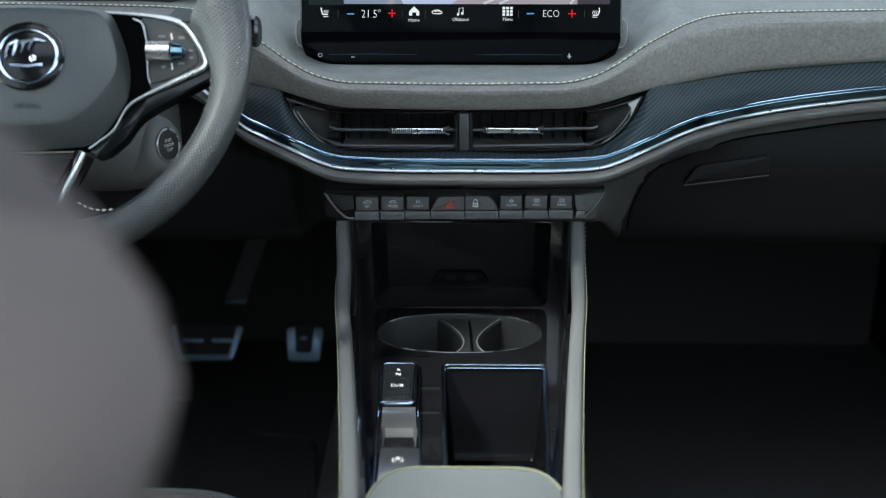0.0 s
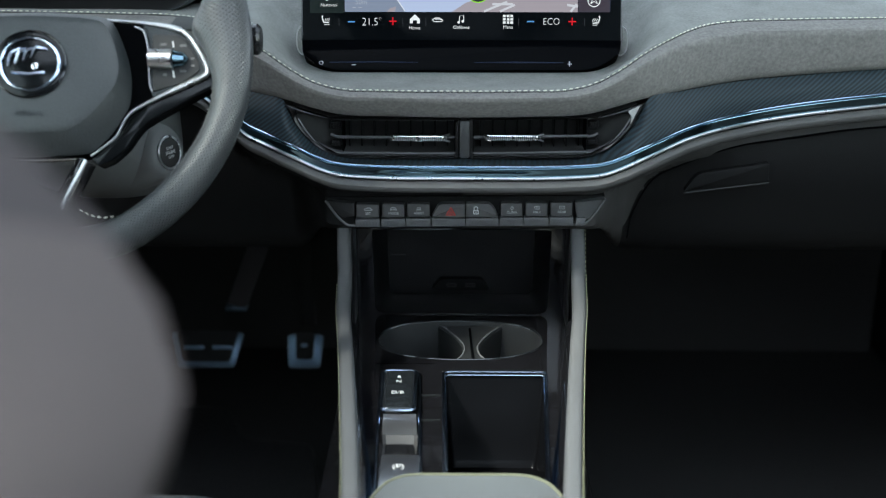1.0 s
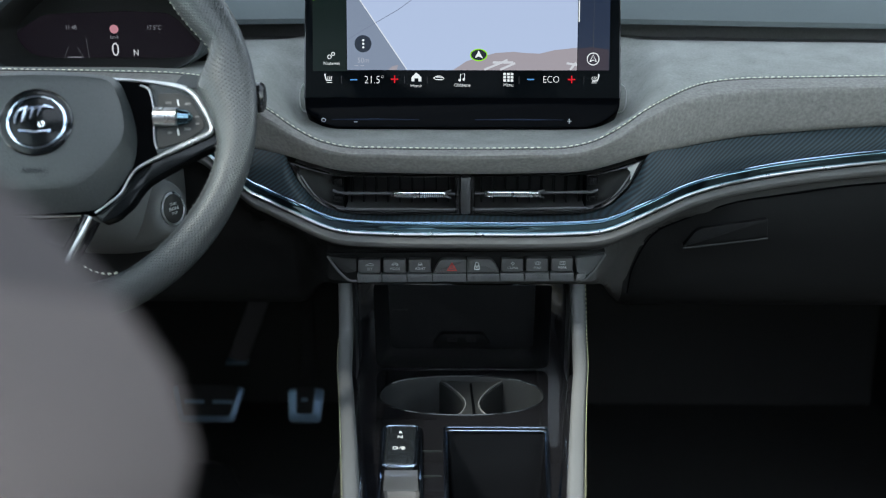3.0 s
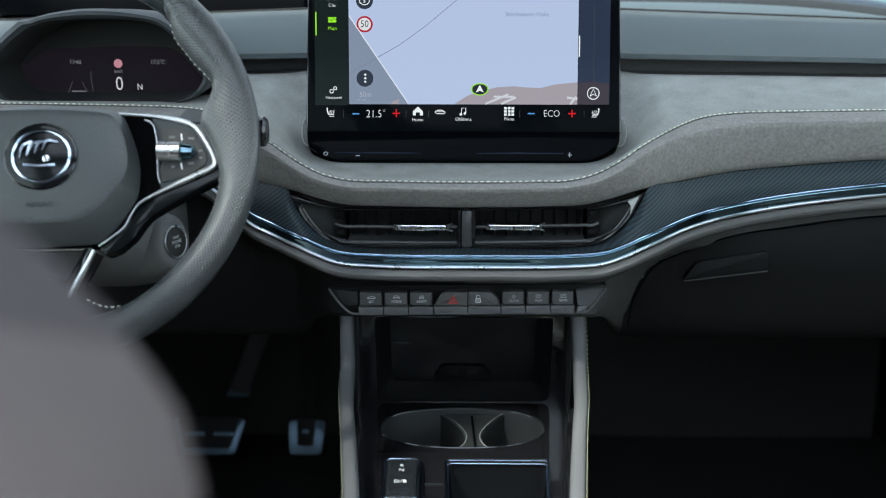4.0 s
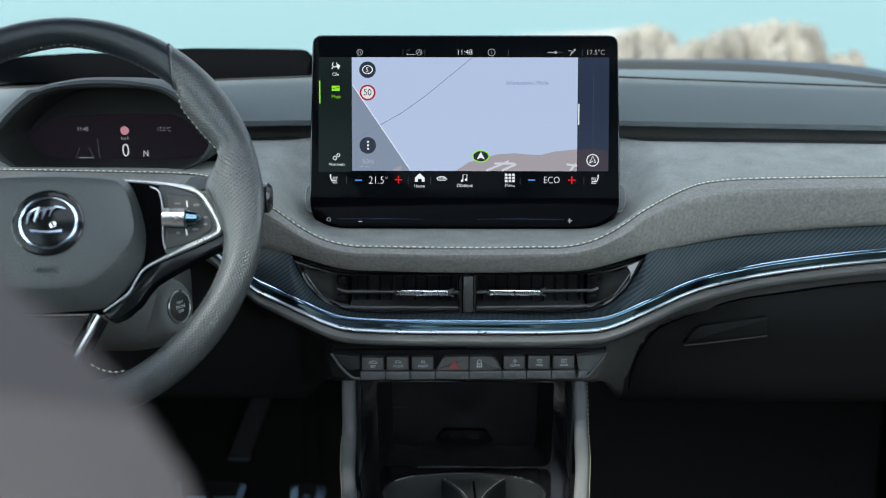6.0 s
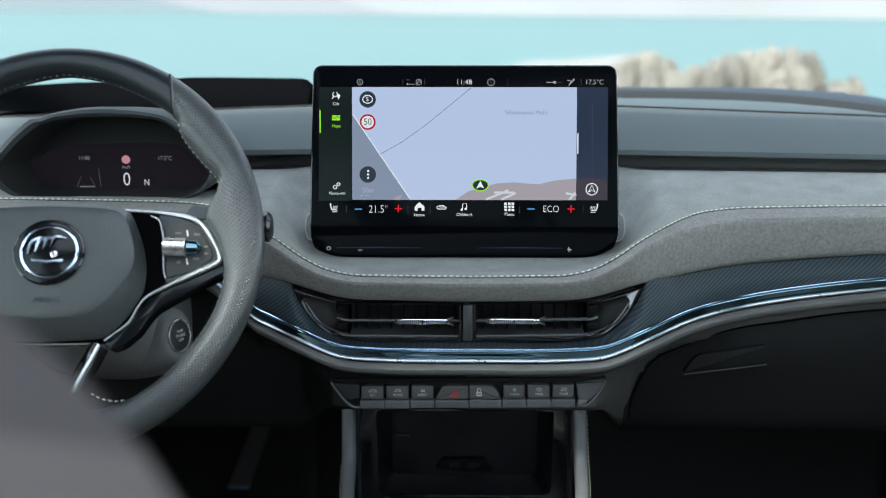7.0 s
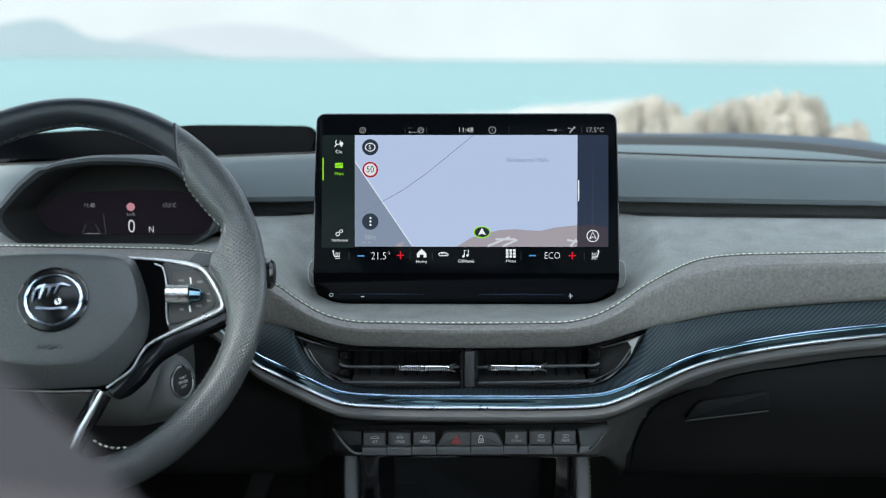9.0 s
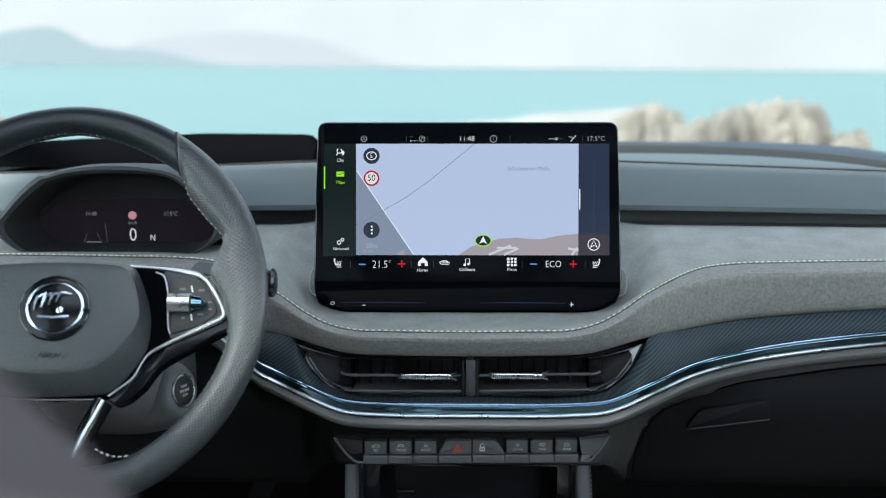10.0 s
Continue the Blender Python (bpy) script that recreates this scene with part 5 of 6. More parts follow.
def steering_wheel():
    wheel = thing("steering_wheel", (-0.346, 1.05, 0.90), "black perforated leather sports steering wheel with chrome-edged spokes", "steering wheel")
    top, low = radians(SEAM), radians(-62)
    rim_piece("rim_top", top, math.pi - top, LEATHER, "smooth black leather rim section", wheel, 60)
    rim_piece("rim_grip", low, top, GRIP, "perforated dark grey leather grip", wheel, 150)
    rim_piece("rim_grip", math.pi - top, math.pi - low, GRIP, "perforated dark grey leather grip", wheel, 150)
    rim_piece("rim_bottom", math.pi - low, 2 * math.pi + low, GRIP, "perforated dark grey leather rim", wheel, 60)
    turn = np.linspace(0, 2 * math.pi, 32, endpoint=False)
    for a, s in ((top, 1), (math.pi - top, -1)):
        part("rim_seam", tube([rim_at(a + s * 0.006, b, -0.0002) for b in turn], 0.0012, 6, True), DARK, wheel, "dark seam groove")
        part("rim_ridge", tube([rim_at(a - s * 0.007, b, -0.0002) for b in turn], 0.0010, 6, True), RIDGE, wheel, "raised grey edge of the grip")

    def inner_seam(a0, a1, girth, n=160, drift=0.0):
        return [rim_at(radians(a), radians(girth + drift * abs(a - 90)), 0.0003) for a in np.linspace(a0, a1, n)]
    part("rim_stitching", stitches(inner_seam(55.5, 124.5, 167, 160, 0.28), 0.0020, 0.0038, 0.00055), RIDGE, wheel, "fine pale stitching", "stuff")
    for a0, a1, girth in ((22, 53.5, 172), (126.5, 158, 172)):
        part("rim_stitching", stitches(inner_seam(a0, a1, girth), 0.0020, 0.0038, 0.0006), WHEEL_THREAD, wheel, "pale cross stitching", "stuff")
    for a0, a1 in ((-46, -8), (188, 226)):
        part("rim_stitching", stitches(inner_seam(a0, a1, 168), 0.0018, 0.0040, 0.00045), RIDGE, wheel, "fine pale stitching", "stuff")
    for s in (1, -1):
        low_seam = spline([(s * 0.0435, -0.1204, 0.006), (s * 0.053, -0.1250, 0.008), (s * 0.064, -0.1272, 0.0105), (s * 0.076, -0.1262, 0.0135)], 30)
        part("rim_stitching", stitches([WHEEL @ Vector(p) for p in low_seam], 0.0030, 0.0026, 0.0006), PALE_THREAD, wheel, "pale cross stitching", "stuff")

    def half_line(pts):
        return spline([(*p, 0) for p in mirrored(pts)], 112, True)[:, :2]
    outer = half_line([(0.0, 0.0425), (0.030, 0.0412), (0.0520, 0.0385), (0.0615, 0.0340), (0.0691, 0.0195), (0.0760, 0.0), (0.0785, -0.018), (0.0762, -0.037), (0.064, -0.0575), (0.0515, -0.0705), (0.044, -0.0738), (0.0296, -0.0752), (0.0, -0.0765)])
    shelf = half_line([(0.0, 0.0345), (0.028, 0.0338), (0.0480, 0.0322), (0.0590, 0.0285), (0.0668, 0.0158), (0.0722, -0.004), (0.0712, -0.018), (0.0640, -0.0310), (0.0545, -0.0435), (0.0430, -0.0530), (0.034, -0.0575), (0.0230, -0.0595), (0.0, -0.0605)])
    ridge_line = shelf * 0.5 + outer * 0.5
    core = np.array((0.0, -0.010))
    rows = [[(*q, -0.026) for q in outer * 0.99], [(*q, -0.004) for q in outer], [(*q, -0.0030) for q in outer * 0.994], [(*q, 0.0055) for q in ridge_line], [(*q, 0.0138) for q in shelf], [(*(core + (q - core) * 0.985), 0.0142) for q in shelf]]
    for f in (0.92, 0.8, 0.6, 0.4, 0.2, 0.02):
        rows.append([(*(core + (q - core) * f), 0.0149 + 0.0030 * (1 - f**2)) for q in shelf])
    v, e, f = sheet(rows, False, True)
    f.append(tuple((len(rows) - 1) * 112 + k for k in range(112)))
    pad_part = part("airbag_pad", ([tuple(WHEEL @ Vector(p)) for p in v], e, f), PAD, wheel, "grey grained airbag pad", sharp=28)
    part("lettering", words("AIRBAG", 0.0064, WHEEL @ Matrix.Translation((0.0035, -0.0455, 0.0162)) @ pose(0, 0, 0, 2), depth=0.0008), LEATHER, pad_part, "embossed lettering", smooth=False)
    part("pad_mark", block((0.006, 0.0022, 0.0006), (0, 0, 0), 0.0002, m=WHEEL @ Matrix.Translation((0.0575, 0.002, 0.0152))), LEATHER, pad_part, "small embossed mark", smooth=False)
    # round badge: a chrome ring around a plain winged shape
    face = WHEEL @ Matrix.Translation((0.003, -0.0060, 0.0190))
    badge = part("badge", plate(oval(0.0292, 0.0270, 40), 0.005, face, 0.002), BADGE_BLACK, wheel, "gloss black round badge")
    part("badge_edge", tube([face @ Vector((0.0292 * math.cos(a), 0.0270 * math.sin(a), -0.001)) for a in np.linspace(0, 2 * math.pi, 44, endpoint=False)], 0.0008, 8, True), PIANO, badge, "gloss edge")
    part("badge_ring", tube([face @ Vector((0.0012 + 0.0232 * math.cos(a), 0.0212 * math.sin(a), 0.0006)) for a in np.linspace(0, 2 * math.pi, 44, endpoint=False)], 0.0014, 8, True), FRAME_METAL, badge, "chrome ring")
    for k in range(4):
        f = k / 3
        arc = spline([(-0.0145 + 0.0156 * f, -0.002 + 0.006 * f, 0.001), (-0.0125 + 0.0174 * f, 0.0065 + 0.0045 * f, 0.0015), (-0.006 + 0.0186 * f, 0.0110 - 0.001 * f, 0.001)], 10)
        part("badge_feather", tube([face @ Vector((p[0] * 1.15, p[1] * 1.15, p[2])) for p in arc], [0.0007 + 0.0011 * math.sin(math.pi * i / 9) for i in range(10)], 6), BLUE_METAL, badge)
    part("badge_bar", tube([face @ Vector(p) for p in ((-0.013, -0.0070, 0.001), (0, -0.0085, 0.0015), (0.013, -0.0070, 0.001))], 0.0013, 6), BLUE_METAL, badge)
    part("badge_dot", plate(oval(0.003, 0.003, 14), 0.001, face @ Matrix.Translation((0.005, -0.002, 0.0014)), 0.0005), CHROME, badge)

    body = rounded(mirrored([(0.0, 0.0370), (0.055, 0.0362), (0.084, 0.0338), (0.111, 0.0293), (0.1237, 0.0229), (0.1343, 0.0080), (0.1403, -0.0040), (0.1395, -0.0100), (0.1285, -0.0150), (0.0961, -0.0302), (0.0801, -0.0394), (0.0736, -0.0481),
                              (0.0675, -0.0600), (0.0564, -0.0695), (0.0475, -0.0757), (0.0, -0.0785)]), 0.004, 3)
    part("spoke_body", plate(body, 0.016, WHEEL @ Matrix.Translation((0, 0, -0.005)), 0.002), SHADE_BLACK, wheel, "black spoke body")
    for s in (1, -1):
        flip = WHEEL @ Matrix.Diagonal((s, 1, 1, 1))
        arm = rounded([(0.105, 0.034), (0.128, 0.020), (0.142, 0.012), (0.1475, -0.008), (0.1445, -0.018), (0.1300, -0.0255), (0.1010, -0.0415), (0.0870, -0.0505), (0.0810, -0.0580), (0.0750, -0.0680), (0.0630, -0.0790), (0.0520, -0.0835), (0.0460, -0.0775), (0.0600, -0.0640), (0.0720, -0.0450), (0.0900, -0.0280)], 0.003, 3)
        bm = plate(arm, 0.016, flip @ Matrix.Translation((0, 0, -0.0075)), 0.002)
        bmesh.ops.recalc_face_normals(bm, faces=bm.faces)
        spoke = part("spoke", bm, BADGE_BLACK, wheel, "gloss black spoke")
        line = spline([(0.055, 0.0365, -0.004), (0.084, 0.0341, -0.0035), (0.111, 0.0296, -0.003), (0.1237, 0.0232, -0.002), (0.1343, 0.0082, -0.001), (0.1400, -0.0035, -0.001), (0.1392, -0.0095, -0.001), (0.1285, -0.0150, -0.002), (0.0961, -0.0302, -0.003),
                       (0.0801, -0.0394, -0.003), (0.0736, -0.0481, -0.003), (0.0675, -0.0600, -0.003), (0.0564, -0.0695, -0.003), (0.0475, -0.0757, -0.004)], 110)
        wide = 0.0010 + 0.0016 * np.clip((line[:, 0] - 0.075) / 0.04, 0, 1)
        part("chrome_edge", tube([flip @ Vector(p) for p in line], wide, 8), SATIN, spoke, "chrome spoke edge")
        surround = rounded([(0.086, 0.0325), (0.111, 0.0278), (0.1225, 0.0215), (0.1330, 0.0075), (0.1385, -0.0035), (0.1375, -0.0085), (0.1285, -0.0135), (0.0965, -0.0285), (0.0935, -0.020), (0.0925, -0.004), (0.0920, 0.008), (0.0895, 0.020)], 0.003, 3)
        bm = plate(surround, 0.006, flip @ Matrix.Translation((0, 0, -0.0030)), 0.001)
        bmesh.ops.recalc_face_normals(bm, faces=bm.faces)
        part("pod_surround", bm, HOOD, wheel, "dark grey surround of the buttons")
        keys = rounded([(0.0945, 0.0240), (0.1145, 0.0235), (0.1220, 0.0195), (0.1338, 0.0003), (0.1338, -0.0066), (0.1195, -0.0162), (0.0965, -0.0236)], 0.003, 3)
        bm = plate(keys, 0.006, flip @ Matrix.Translation((0, 0, -0.0015)), 0.001)
        bmesh.ops.recalc_face_normals(bm, faces=bm.faces)
        pod = part("button_pod", bm, BLACK_SOFT, wheel, "black spoke button pod")
        path = [(0.0935, 0.0028, 0.002), (0.0940, 0.0028, 0.002), (0.1125, 0.0026, 0.002), (0.1130, 0.0026, 0.002), (0.1215, 0.0026, 0.001), (0.1245, 0.0026, 0.0005)]
        part("roller", tube([flip @ Vector(p) for p in path[:3]], [0.0066, 0.0080, 0.0080], 20), SATIN, pod, "satin metal roller")
        part("roller_tip", tube([flip @ Vector(p) for p in path[3:]], [0.0072, 0.0056, 0.0022], 18), DARK_CHROME, pod, "dark polished roller tip")
        part("pod_edge", tube([flip @ Vector(p) for p in spline([(0.0800, 0.0305, -0.002), (0.0875, 0.0265, -0.001), (0.0910, 0.0160, -0.001), (0.0925, 0.006, -0.001), (0.0930, -0.006, -0.001), (0.0940, -0.0175, -0.002), (0.0960, -0.0230, -0.002)], 26)], 0.0009, 6), BRUSHED, pod, "thin silver edge")
        for u, v, w, h in ((0.104, 0.0155, 0.005, 0.002), (0.112, 0.0155, 0.0012, 0.0055), (0.120, 0.0145, 0.005, 0.002), (0.128, 0.004, 0.003, 0.0015), (0.1285, -0.002, 0.003, 0.0015), (0.106, -0.0095, 0.003, 0.002),
                           (0.113, -0.009, 0.0012, 0.0055), (0.1205, -0.0065, 0.005, 0.002)):
            part("mark", block((w, h, 0.0004), (0, 0, 0), 0, m=flip @ Matrix.Translation((u, v, -0.0012)) @ pose(0, 0, 0, 0, 0, 12 if w < 0.002 else 0)), WHITE_PRINT if w < 0.002 else GREY_LIP, pod, "small mark", smooth=False)
        low = [(0.0435, -0.080, -0.006), (0.038, -0.092, -0.006), (0.030, -0.110, -0.004), (0.023, -0.132, -0.002), (0.021, -0.142, 0)]
        leg = part("lower_spoke", tube([flip @ Vector(p) for p in spline(low, 20)], 0.0085, 10, flat=0.8), PIANO, wheel, "gloss black lower spoke")
        part("chrome_edge", tube([flip @ Vector((x + 0.002, y, z + 0.0085)) for x, y, z in spline(low, 20)], 0.0016, 8), SATIN, leg, "chrome spoke edge")
        paddle = rounded([(0.098, 0.036), (0.132, 0.036), (0.128, 0.046), (0.108, 0.049)], 0.004, 3)
        bm = plate(paddle, 0.004, flip @ Matrix.Translation((0, 0, -0.030)), 0.001)
        bmesh.ops.recalc_face_normals(bm, faces=bm.faces)
        part("paddle", bm, RAIL, wheel, "grey shift paddle")
    part("lower_chrome", tube([WHEEL @ Vector((x, -0.0778 - 0.0010 * (1 - (x / 0.042)**2), -0.0045)) for x in np.linspace(-0.042, 0.042, 20)], 0.0008, 6), CHROME, wheel, "thin chrome line")
    part("hub", tube([WHEEL @ Vector((0, -0.01, -0.02)), WHEEL @ Vector((0, -0.01, -0.06))], 0.05, 24), BLACK_SOFT, wheel, "black wheel hub")


steering_wheel()


def column():
    unit = thing("steering_column", (-0.346, 1.15, 0.90), "dark grey steering column shroud with a start button", "steering column")
    rows = []
    for y, z, rx, rz in ((1.045, 0.992, 0.046, 0.045), (1.05, 0.990, 0.053, 0.052), (1.10, 0.968, 0.064, 0.062), (1.16, 0.948, 0.068, 0.066), (1.24, 0.932, 0.070, 0.070)):
        rows.append([(-0.346 + x, y, z + h) for x, h in oval(rx, rz, 40, power=3.0)])
    v, e, f = sheet(rows, False, True)
    f.append(tuple(range(40)))
    part("shroud", (v, e, f), COLUMN, unit, "dark grey grained shroud")
    m = Matrix.Translation((-0.2660, 1.100, 0.9445)) @ pose(0, 0, 0, 0, 0, 61) @ facing(0, 0, 0, 8) @ Matrix.Diagonal((0.9, 0.9, 1, 1))
    rings = [[tuple(m @ Vector((x, y, z))) for x, y in oval(r, r * 1.08, 40)] for r, z in ((0.0360, -0.040), (0.0300, -0.020), (0.0265, -0.009), (0.0235, -0.0045), (0.0205, -0.0025), (0.0165, -0.0020), (0.0150, -0.0045))]
    boss = part("button_boss", sheet(rings, False, True), COLUMN, unit, "grey boss round the button", sharp=60)
    part("button_ring", tube([m @ Vector((0.0155 * math.cos(a), 0.0163 * math.sin(a), -0.001)) for a in np.linspace(0, 2 * math.pi, 36, endpoint=False)], 0.0011, 8, True), SATIN, boss, "metal ring")
    key = part("start_button", plate(oval(0.0145, 0.0152, 32), 0.004, m, 0.0012), BLACK_SOFT, unit, "gloss black start button")
    for body, v, s in (("START", 0.0055, 0.0042), ("ENGINE", 0.0, 0.0050), ("STOP", -0.0055, 0.0042)):
        part("lettering", words(body, s, m @ Matrix.Translation((0, v * 0.85, 0.0002)), squeeze=0.8), WHITE_PRINT, key, "white lettering", smooth=False)
    stalk = part("wiper_stalk", tube([(-0.28, 1.08, 1.02), (-0.22, 1.095, 1.04), (-0.196, 1.10, 1.0475), (-0.192, 1.10, 1.0475), (-0.180, 1.10, 1.048), (-0.1775, 1.10, 1.048)],
                                     [0.007, 0.0085, 0.010, 0.0135, 0.0138, 0.0110], 20), VENT_GLOSS, unit, "black wiper stalk")
    part("stalk_ring", tube([(-0.1855, 1.10 + 0.0137 * math.cos(a), 1.048 + 0.0137 * math.sin(a)) for a in np.linspace(0, 2 * math.pi, 28, endpoint=False)], 0.0009, 6, True), SATIN, stalk, "thin metal ring")
    # added oval in place of the bright strip behind the wheel
    part("strip_glint", plate(oval(0.010, 0.0055, 20), 0.01, Matrix.Translation((-0.247, 1.10, 0.998)) @ pose(0, 0, 0, 0, 0, 50) @ facing(0, 0, 0, 0) @ pose(0, 0, 0, 0, 0, -35), 0.002), CHROME, unit, "small chrome oval standing in for the strip's bright end")


column()


# ================= centre console =================
def console():
    unit = thing("centre_console", (0, 1.0, 0.33), "gloss black centre console with padded rails, cup holders and tray", "console")
    rail = [(0.1155, 1.168, 0.862), (0.1175, 1.163, 0.830), (0.1185, 1.155, 0.798), (0.1165, 1.115, 0.7785), (0.1110, 1.070, 0.7680), (0.0985, 0.958, 0.7660), (0.0820, 0.796, 0.7650), (0.0760, 0.70, 0.765), (0.072, 0.50, 0.765)]
    top = 0.7445
    for s in (-1, 1):
        path = spline([(s * x + (-0.0015 if s > 0 else 0.0030), y, z) for x, y, z in (rail if s > 0 else [(0.1190, 1.168, 0.858), (0.1190, 1.163, 0.830)] + rail[2:])], 80)
        pad = part("padded_rail", tube(path, 0.0094, 20, flat=0.74, square=3.2), RAIL, unit, "light grey padded side rail")
        part("rail_stitching", stitches((path if s > 0 else path[8:]) + np.array((s * 0.0074, -0.001, 0.0078)), 0.0030, 0.0016, 0.00055), THREAD, pad, "yellow-green stitching", "stuff")
        part("side_panel", sheet([[(p[0] + s * 0.0045, p[1] + 0.002, p[2] - 0.004) for p in path], [(p[0] + s * 0.006, p[1] + 0.01, p[2] - 0.05) for p in path], [(p[0] + s * 0.004, p[1] + 0.02, 0.33) for p in path]]),
             BLACK_SOFT, unit, "black console side")
        inside = [p for p in path if p[1] < 1.118]
        part("inner_wall", sheet([[(p[0] - s * 0.0055, p[1], p[2] - 0.001) for p in inside], [(p[0] - s * 0.0115, p[1], p[2] - 0.008) for p in inside], [(p[0] - s * 0.0130, p[1] + 0.004, min(p[2] - 0.02, top - 0.001)) for p in inside]]),
             PIANO, unit, "gloss black inner wall")
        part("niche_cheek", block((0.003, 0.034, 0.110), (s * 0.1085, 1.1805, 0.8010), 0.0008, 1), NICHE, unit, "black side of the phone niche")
        shift = 0.0012 if s > 0 else 0.0
        # added strip: the sky's reflection on the inner wall, put into its colour
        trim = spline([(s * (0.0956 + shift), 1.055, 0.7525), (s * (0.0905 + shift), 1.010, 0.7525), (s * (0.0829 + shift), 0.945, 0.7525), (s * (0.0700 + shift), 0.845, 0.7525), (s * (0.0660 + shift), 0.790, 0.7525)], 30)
        part("wall_streak", tube(trim, np.linspace(0.0008, 0.0036, 30), 8, flat=0.8), SKY_STREAK, unit, "blue strip standing in for the sky's reflection in the gloss wall")

    def holed(name, x0, x1, y0, y1, hole, mat=PIANO, n=64):
        """A deck with an opening; the corners run square."""
        cx, cy = (x0 + x1) / 2, (y0 + y1) / 2
        hx, hy = (x1 - x0) / 2, (y1 - y0) / 2
        outer = []
        for x, y in hole:
            dx, dy = x - cx, y - cy
            k = min(hx / max(abs(dx), 1e-9), hy / max(abs(dy), 1e-9))
            outer.append((cx + dx * k, cy + dy * k))
        corners = [(x0, y0), (x1, y0), (x1, y1), (x0, y1)]
        for c in corners:
            i = min(range(n), key=lambda q: (outer[q][0] - c[0])**2 + (outer[q][1] - c[1])**2)
            outer[i] = c
        lip = [(cx + (x - cx) * 0.985, cy + (y - cy) * 0.985) for x, y in hole]
        rows = [[(x, y, top) for x, y in outer], [(x, y, top) for x, y in hole], [(x, y, top - 0.002) for x, y in lip]]
        return part(name, sheet(rows, False, True), mat, unit, "gloss black console deck")

    def bin_shell(name, hole, depth, taper, mat, label, n):
        cx, cy = np.mean(np.array(hole), 0)
        rows = []
        for z, k in ((top - 0.0005, 0.99), (top - 0.004, 0.975), (top - depth + 0.01, taper), (top - depth, taper - 0.05), (top - depth, 0.02)):
            rows.append([(cx + (x - cx) * k, cy + (y - cy) * k, z) for x, y in hole])
        return part(name, sheet(rows, False, True), mat, unit, label)

    cups = oval(0.0818, 0.0482, 64, 0.0, 1.1342, 2.25)
    holed("deck_front", -0.108, 0.108, 1.078, 1.200, cups)
    cup = bin_shell("cup_holder", cups, 0.075, 0.90, RUBBER, "dark rubber double cup holder", 64)
    part("cup_rim", tube([(x, y, top + 0.0003) for x, y in oval(0.0818, 0.0482, 80, 0.0, 1.1342, 2.25)], 0.0007, 6, True), SMOKED, cup, "dark gloss rim")
    spread = hermite([(-1.0, 0.0175), (-0.87, 0.0138), (-0.63, 0.0088), (-0.25, 0.0064), (0.16, 0.0108), (0.54, 0.0186), (0.90, 0.0285), (1.0, 0.0320)])
    waist = lambda q: float(spread(np.array([q]))[0, 0])
    rows = []
    for z in (top - 0.004, top - 0.0055, top - 0.06):
        ys = np.linspace(-0.98, 0.98, 17)
        left = [(0.0105 - waist(s) - (0.002 if z < top - 0.005 else 0), 1.133 + s * 0.0445, z) for s in ys]
        right = [(0.0105 + waist(s) + (0.002 if z < top - 0.005 else 0), 1.133 + s * 0.0445, z) for s in reversed(ys)]
        rows.append(left + right)
    v, e, f = sheet(rows, False, True)
    f.append(tuple(range(34)))
    divider = part("cup_divider", (v, e, f), RUBBER, cup, "waisted divider between the cups")
    # pale tubes: the bright crescents on the ridges are put into colour
    for s in (-1, 1):
        curve = [(0.0105 + s * waist(q), 1.133 + q * 0.0445, top - 0.0035) for q in np.linspace(-0.9, 0.98, 24)]
        part("divider_highlight", tube(curve, 0.0009, 6), RAIL, divider)
    part("divider_slot", block((0.0022, 0.074, 0.003), (0, 0, 0), 0.0005, m=Matrix.Translation((0.0108, 1.1305, top - 0.0032)) @ pose(0, 0, 0, 0, 0, 2)), SHADE_BLACK, divider)

    tray = rounded([(-0.0110, 0.80), (0.0650, 0.80), (0.0800, 1.0585), (-0.0160, 1.0585)], [0.004, 0.004, 0.006, 0.006], 15)
    holed("deck_tray", -0.024, 0.100, 0.780, 1.078, tray)
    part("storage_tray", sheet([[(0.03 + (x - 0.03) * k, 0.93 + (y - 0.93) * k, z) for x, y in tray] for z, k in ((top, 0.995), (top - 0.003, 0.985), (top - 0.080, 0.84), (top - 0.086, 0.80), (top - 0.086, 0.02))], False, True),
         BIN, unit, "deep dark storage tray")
    part("tray_frame", tube([(x, y, top + 0.0008) for x, y in tray], 0.0016, 10, True), FRAME_METAL, unit, "chrome tray frame")
    part("tray_inner_edge", tube([(0.03 + (x - 0.03) * 0.955, 0.93 + (y - 0.93) * 0.972, top - 0.001) for x, y in tray], 0.0007, 8, True), FRAME_METAL, unit, "thin inner chrome edge")
    part("deck_side", block((0.084, 0.32, 0.006), (-0.066, 0.934, top - 0.0034), 0), PIANO, unit, "gloss black console deck")
    for y in (1.010, 0.963):
        part("deck_joint", block((0.020, 0.0012, 0.001), (-0.0275, y, top + 0.0002), 0), COWL, unit)

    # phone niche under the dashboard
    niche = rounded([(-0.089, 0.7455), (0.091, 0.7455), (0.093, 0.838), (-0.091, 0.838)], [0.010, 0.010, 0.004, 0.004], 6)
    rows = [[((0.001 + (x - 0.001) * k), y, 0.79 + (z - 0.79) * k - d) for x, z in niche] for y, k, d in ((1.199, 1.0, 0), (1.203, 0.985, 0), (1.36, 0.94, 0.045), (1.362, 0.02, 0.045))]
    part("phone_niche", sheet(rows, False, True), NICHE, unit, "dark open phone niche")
    around = rounded([(-0.125, 0.730), (0.125, 0.730), (0.125, 0.858), (-0.125, 0.858)], 0.001, 6)
